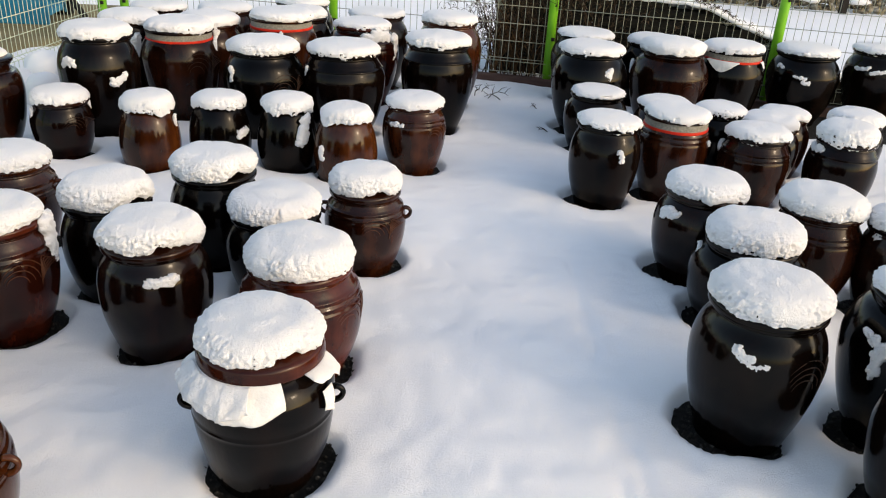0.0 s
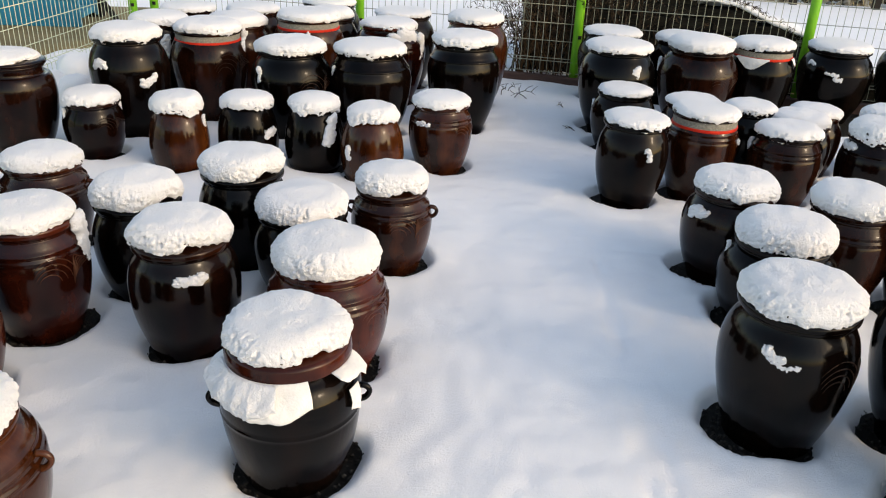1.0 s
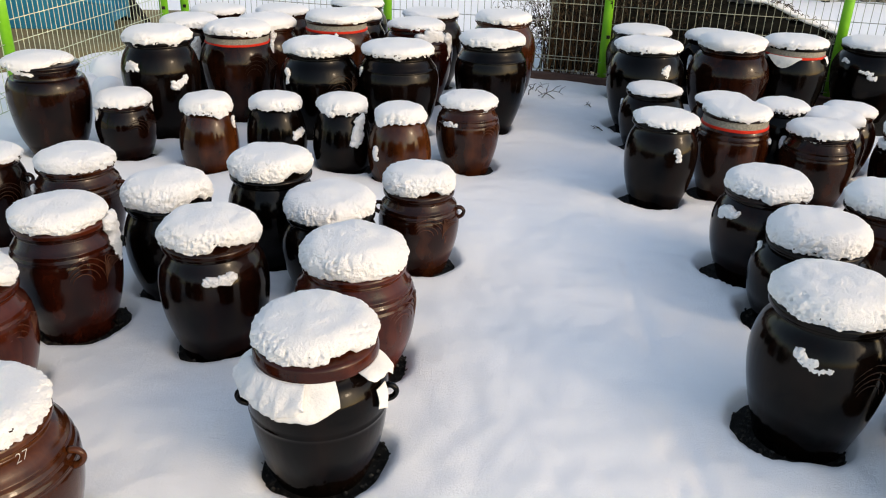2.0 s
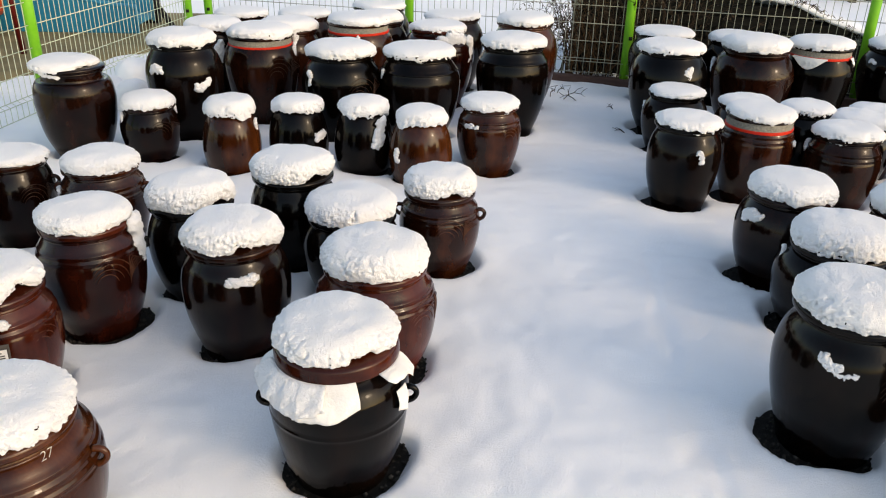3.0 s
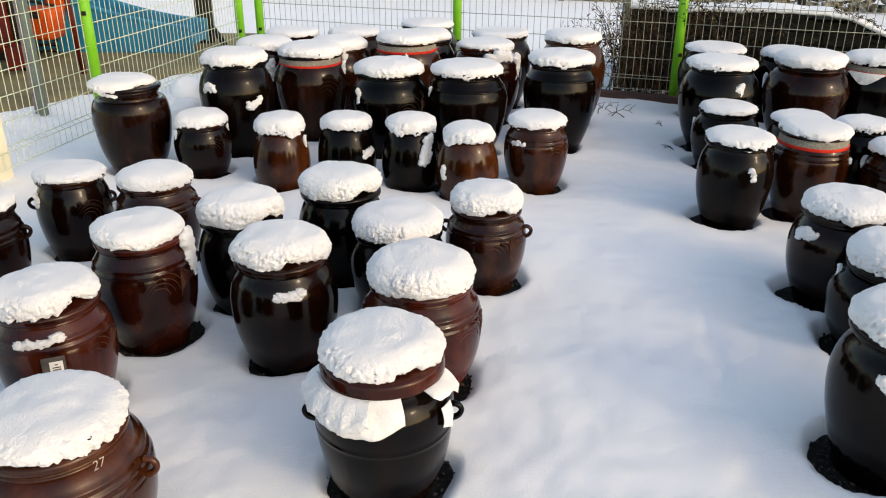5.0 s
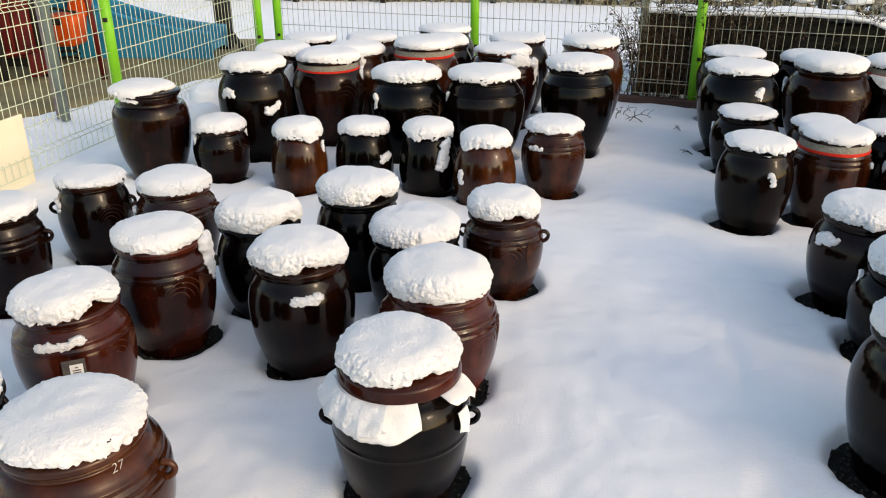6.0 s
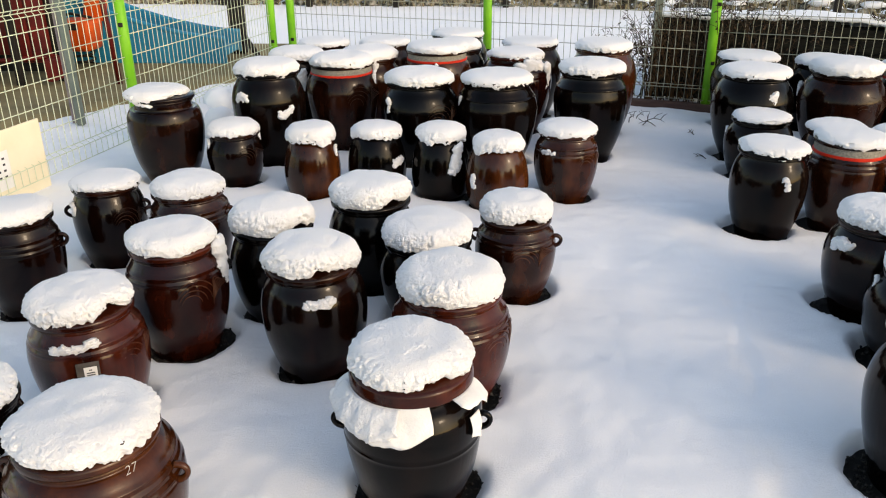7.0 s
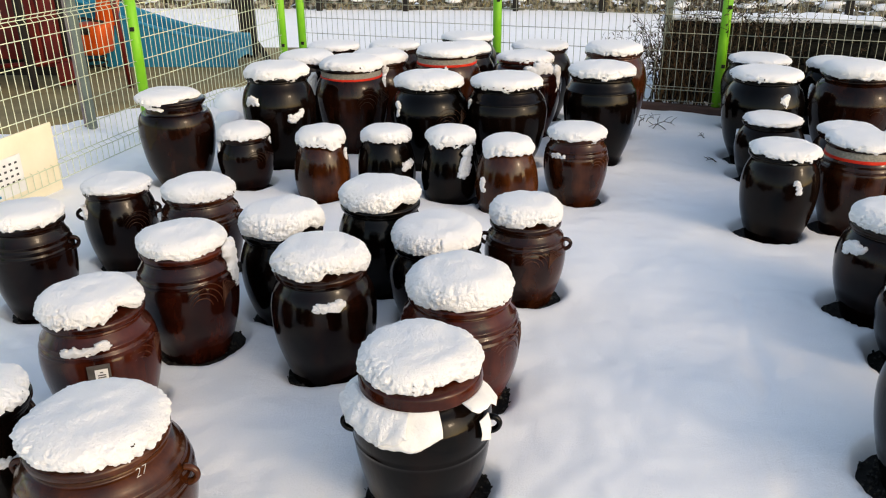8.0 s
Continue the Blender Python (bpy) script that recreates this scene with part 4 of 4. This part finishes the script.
paper_cover(-0.258, 2.068, 0.398, 0.178, 0.224, F1, -1.75, 0.25, sheet_drop, 5, "snow-dusted white paper sheet hanging from under the jar lid")
paper_cover(-0.258, 2.068, 0.396, 0.180, 0.226, F1, -1.50, -0.20, lambda t: 0.90 * sheet_drop(0.8 * t) * (1 - 0.35 * max(0, t - 0.7) / 0.3) + 0.003 * math.sin(t * 31), 21, "crumbly wet snow clinging to the paper sheet on the jar", True)
paper_cover(-0.258, 2.068, 0.398, 0.178, 0.222, F1, 0.66, 1.42, lambda t: 0.006 + 0.066 * t + 0.010 * math.sin(t * 9), 8, "torn corner of white paper hanging from under the jar lid")
paper_cover(-0.258, 2.068, 0.330, 0.213, 0.221, F1, 0.86, 1.10, lambda t: 0.066 + 0.030 * t, 15, "narrow strip of white paper stuck to the jar side")
F6 = math.atan2(-6.04, -2.96)
paper_cover(2.959, 6.039, 0.535, 0.220, 0.236, F6, -0.85, 0.25, lambda t: 0.008 + 0.075 * max(0, math.sin(t * 3.14)) ** 1.5, 9, "crumpled white paper corner under the red rubber band")
paper_cover(2.959, 6.039, 0.535, 0.220, 0.238, F6, 1.15, 1.5, lambda t: 0.03 + 0.05 * t, 10, "small white paper tail under the red rubber band")


def jar_frame(x, y, z, radius, face, off):
    a = face + off
    return Matrix.Translation((x + radius * math.cos(a), y + radius * math.sin(a), z)) @ Matrix.Rotation(a + math.pi / 2, 4, "Z")


def tag_sleeve():
    e = thing("name_tag", 0, 0, 0, "clear plastic sleeve with a white printed slip on the jar", "tag")
    e.location, e.rotation_euler = (-1.390, 2.251, 0.246), (-0.12, 0, 0.432)
    part("sleeve", *boxgeo(0, 0, 0, 0.075, 0.003, 0.065, 0.001), m_sleeve, e, "clear scuffed plastic sleeve", smooth=False)
    part("slip", *boxgeo(0.008, -0.004, -0.006, 0.042, 0.002, 0.045, 0.0005), m_tagpaper, e, "white paper slip", smooth=False)
    for k, (w, dz) in enumerate(((0.010, 0.010), (0.026, 0.000), (0.026, -0.008), (0.020, -0.017))):
        part("text_bar", *boxgeo(0.008, -0.0062, dz - 0.004, w, 0.0012, 0.0035, 0), m_ink, e, smooth=False)


tag_sleeve()


def chalk_number():
    cu = bpy.data.curves.new("chalk_number", "FONT")
    cu.offset = -0.0009
    cu.body, cu.size, cu.extrude, cu.align_x, cu.shear = "27", 0.034, 0.0008, "CENTER", 0.25
    cu.materials.append(m_chalk)
    ob = new("chalk_number", cu)
    ob.location, ob.rotation_euler = (-0.923, 1.589, 0.375), (1.20, 0, 0.990)
    tagged(ob, "pale chalked number 27 on the brown jar", "writing")


chalk_number()


# ---- notice board on the fence ----
def notice_board():
    e = thing("notice_board", -3.07, 4.62, 0, "cream rectangular board fixed behind the wire fence", "board")
    d = Vector((-2.42 + 3.14, 8.42 - 4.20, 0)).normalized()
    e.rotation_euler = (0, 0, math.atan2(d.y, d.x))
    part("panel", *boxgeo(-0.22, -0.016, 0.22, 1.0, 0.014, 0.46, 0.004), m_board, e, smooth=False)
    part("notice", *boxgeo(-0.22, -0.026, 0.21, 0.36, 0.003, 0.24, 0.001), m_tagpaper, e, "white printed notice sheet", smooth=False)
    for i in range(4):
        for j in range(7):
            part("text_mark", *boxgeo(-0.37 + 0.047 * j, -0.0285, 0.285 - 0.038 * i, 0.020, 0.0015, 0.013, 0.0), m_ink, e, smooth=False)
    part("emblem", *boxgeo(-0.30, -0.0285, 0.112, 0.09, 0.0015, 0.016, 0.0), m_blue, e, "pale blue printed strip", smooth=False)


notice_board()

# ---- playground beyond the fence ----
v, f = ground_grid(np.linspace(-12, -2.4, 150), np.linspace(5.2, 10.4, 90))
edge = v[:, 1] - (6.15 + np.clip(v[:, 0] + 4.1, 0, 9) * 1.7 + 0.10 * vnoise(v, 0.3, 2))
keep = edge > -0.6
f = [q for q in f if all(keep[i] for i in q)]
v[:, 2] = 0.055 + 0.006 * vnoise(v, 0.8, 4) - 0.11 * np.clip(1 - (edge + 0.1) / 0.35, 0, 1) ** 2
tagged(new("playground_paving", mesh_of("playground_paving", v, f, m_mat)), "sandy brown rubber playground paving, partly swept of snow", "paving", kind="structure")
GP = 0.052


def slide():
    e = thing("playground_slide", -3.2, 9.0, GP, "blue moulded plastic playground slide", "slide")
    n = 40
    prof = []
    for i in range(n):
        t = i / (n - 1)
        x = -2.6 + 2.65 * t
        z = 0.16 + 0.86 * (1 - t) ** 1.6
        prof.append((x, z))

    def sheet(name, y0, y1, h0, h1, label=""):
        verts = []
        for x, z in prof:
            top = z + h1
            verts += [(x, y0, max(0.0, z + h0)), (x, y0, top), (x, y1, top), (x, y1, max(0.0, z + h0))]
        faces = [(4 * i + a, 4 * i + (a + 1) % 4, 4 * i + 4 + (a + 1) % 4, 4 * i + 4 + a) for i in range(n - 1) for a in range(4)]
        faces += [(0, 1, 2, 3), tuple(4 * (n - 1) + a for a in (3, 2, 1, 0))]
        o = part(name, verts, faces, m_blue, e, label, smooth=False)
        mod = o.modifiers.new("edge", "BEVEL")
        mod.width, mod.segments = 0.012, 2
    sheet("side_wall", 0.0, 0.05, -1.4, 0.12)
    sheet("side_wall", 0.55, 0.60, -0.10, 0.12)
    sheet("chute", 0.05, 0.55, -0.06, -0.02)
    part("rim", *tube([(x, 0.02, z + 0.12) for x, z in prof], 0.03, 10), m_blue, e)
    part("rim", *tube([(x, 0.58, z + 0.12) for x, z in prof], 0.03, 10), m_blue, e)


slide()


def play_frame():
    e = thing("climbing_frame", -4.9, 7.85, GP, "dark red playground play frame with panels and legs", "play frame")
    # added black sheet: the shade of the open recess, put in as colour
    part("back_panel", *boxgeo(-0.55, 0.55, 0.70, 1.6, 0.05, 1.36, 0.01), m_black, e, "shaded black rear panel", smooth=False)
    for k, (x0, x1, z0, z1, y) in enumerate(((-1.3, -0.62, 0.30, 1.25, 0.30), (-0.58, -0.12, 0.26, 0.92, 0.16), (-0.08, 0.14, 0.20, 0.94, 0.06), (0.155, 0.34, 0.20, 0.94, 0.06))):
        part("panel", *boxgeo((x0 + x1) / 2, y, (z0 + z1) / 2, x1 - x0, 0.05, z1 - z0, 0.015), m_dred, e, smooth=False)
    part("top_beam", *boxgeo(-0.35, 0.10, 1.14, 1.7, 0.09, 0.10, 0.012), m_black, e, "dark timber beam", smooth=False)
    part("top_rail", *tube([(-1.2, 0.02, 0.99), (0.36, 0.02, 0.99)], 0.022, 10), m_dred, e)
    for x, y, q in ((-0.98, 0.20, 1.4), (-0.28, -0.22, 1.4), (0.06, -0.10, 1.2), (0.38, 0.12, 1.4)):
        part("leg", *boxgeo(x, y, q / 2, 0.075, 0.075, q, 0.01), m_black, e, "dark square leg", smooth=False)
    part("leg", *tube([(1.02, 0.02, 0), (0.92, 0.06, 1.4)], 0.028, 12), m_dred, e, "slanting red tube leg")
    part("crossbar", *tube([(-0.28, -0.2, 0.24), (0.38, 0.1, 0.26)], 0.025, 10), m_dred, e)
    part("foot_board", *boxgeo(0.40, -0.02, 0.16, 0.07, 0.30, 0.22, 0.012), m_dred, e, smooth=False)
    part("side_box", *boxgeo(-0.36, -0.35, 0.33, 0.30, 0.26, 0.34, 0.03), m_pink, e, "faded pink plastic box")
    part("roof_board", *boxgeo(0.12, 0.05, 1.08, 0.44, 0.05, 0.16, 0.01), m_board, e, "pale cream board", smooth=False)


play_frame()


def spring_seat():
    e = thing("spring_rider", -4.66, 8.75, GP, "orange moulded plastic play seat", "seat")
    v, f = boxgeo(0, 0, 0.36, 0.36, 0.34, 0.34, 0.06)
    v = np.array(v)
    v[:, 0] *= 0.70 + 0.80 * v[:, 2]
    part("shell", v, f, m_orange, e)
    v, f = boxgeo(0.10, 0.16, 0.66, 0.26, 0.07, 0.36, 0.03)
    v = np.array(v)
    v[:, 0] += 0.22 * (v[:, 2] - 0.5)
    part("backrest", v, f, m_orange, e)
    # no opening is cut; a black block gives the gap its shade
    part("hollow", *boxgeo(-0.04, -0.17, 0.46, 0.20, 0.03, 0.07, 0.012), m_black, e, "dark slot in the shell")
    part("handlebar", *tube([(-0.2, -0.1, 0.55), (0.0, -0.16, 0.60), (0.2, -0.1, 0.55)], 0.015, 8), m_black, e)
    part("spring", *tube([(0.10 * math.cos(k * 0.7), 0.10 * math.sin(k * 0.7), 0.02 + k * 0.0075) for k in range(28)], 0.014, 6), m_black, e, "dark coil spring")


spring_seat()


def steel_post(name, x, y, z, w, top, mat, label, brace=False):
    e = thing(name, x, y, z, label, "post")
    part("shaft", *boxgeo(0, 0, top / 2, w, w, top, 0.006), mat, e, smooth=False)
    if brace:
        part("brace", *tube([(0.04, -0.05, 0.32), (0.36, -0.35, 0.02)], 0.035, 8), mat, e)
        part("foot", *boxgeo(0.2, -0.2, 0.02, 0.5, 0.4, 0.04, 0.006), mat, e, smooth=False)


steel_post("steel_post", -3.57, 6.44, 0.0, 0.055, 1.7, m_steel, "square galvanised steel post beside the paving")
steel_post("timber_post", -3.65, 6.50, 0.0, 0.045, 1.7, m_concrete, "weathered brown timber post beside the steel post")
steel_post("wall_end_post", 1.42, 7.86, 0.0, 0.065, 1.35, m_steel, "grey steel post at the end of the retaining wall")
steel_post("dark_post", -3.22, 9.75, 0.0, 0.17, 1.8, m_black, "dark timber post with a slanting brace", True)


# ---- gravel in the melted hollows ----
def gravel():
    rng = random.Random(77)
    g = []
    base = [clump_geo(k, (1, 1, 1), 0.8, 6, 0.4) for k in range(5)]
    for jx, jy, jb, js in JARS:
        if jy > 3.9:
            continue
        for k in range(240):
            a, d = rng.uniform(0, 6.28), jb + rng.uniform(0.0, 0.07)
            s = rng.uniform(0.002, 0.008)
            v, f = base[rng.randrange(5)]
            g.append((v * s + np.array([jx + d * math.cos(a), jy + d * math.sin(a), SOIL + s * 0.4]), f))
    tagged(new("gravel", mesh_of("gravel", *joined(g), m_gravel, False)), "wet black gravel crumbs in the melted hollows", "gravel", kind="stuff")


gravel()
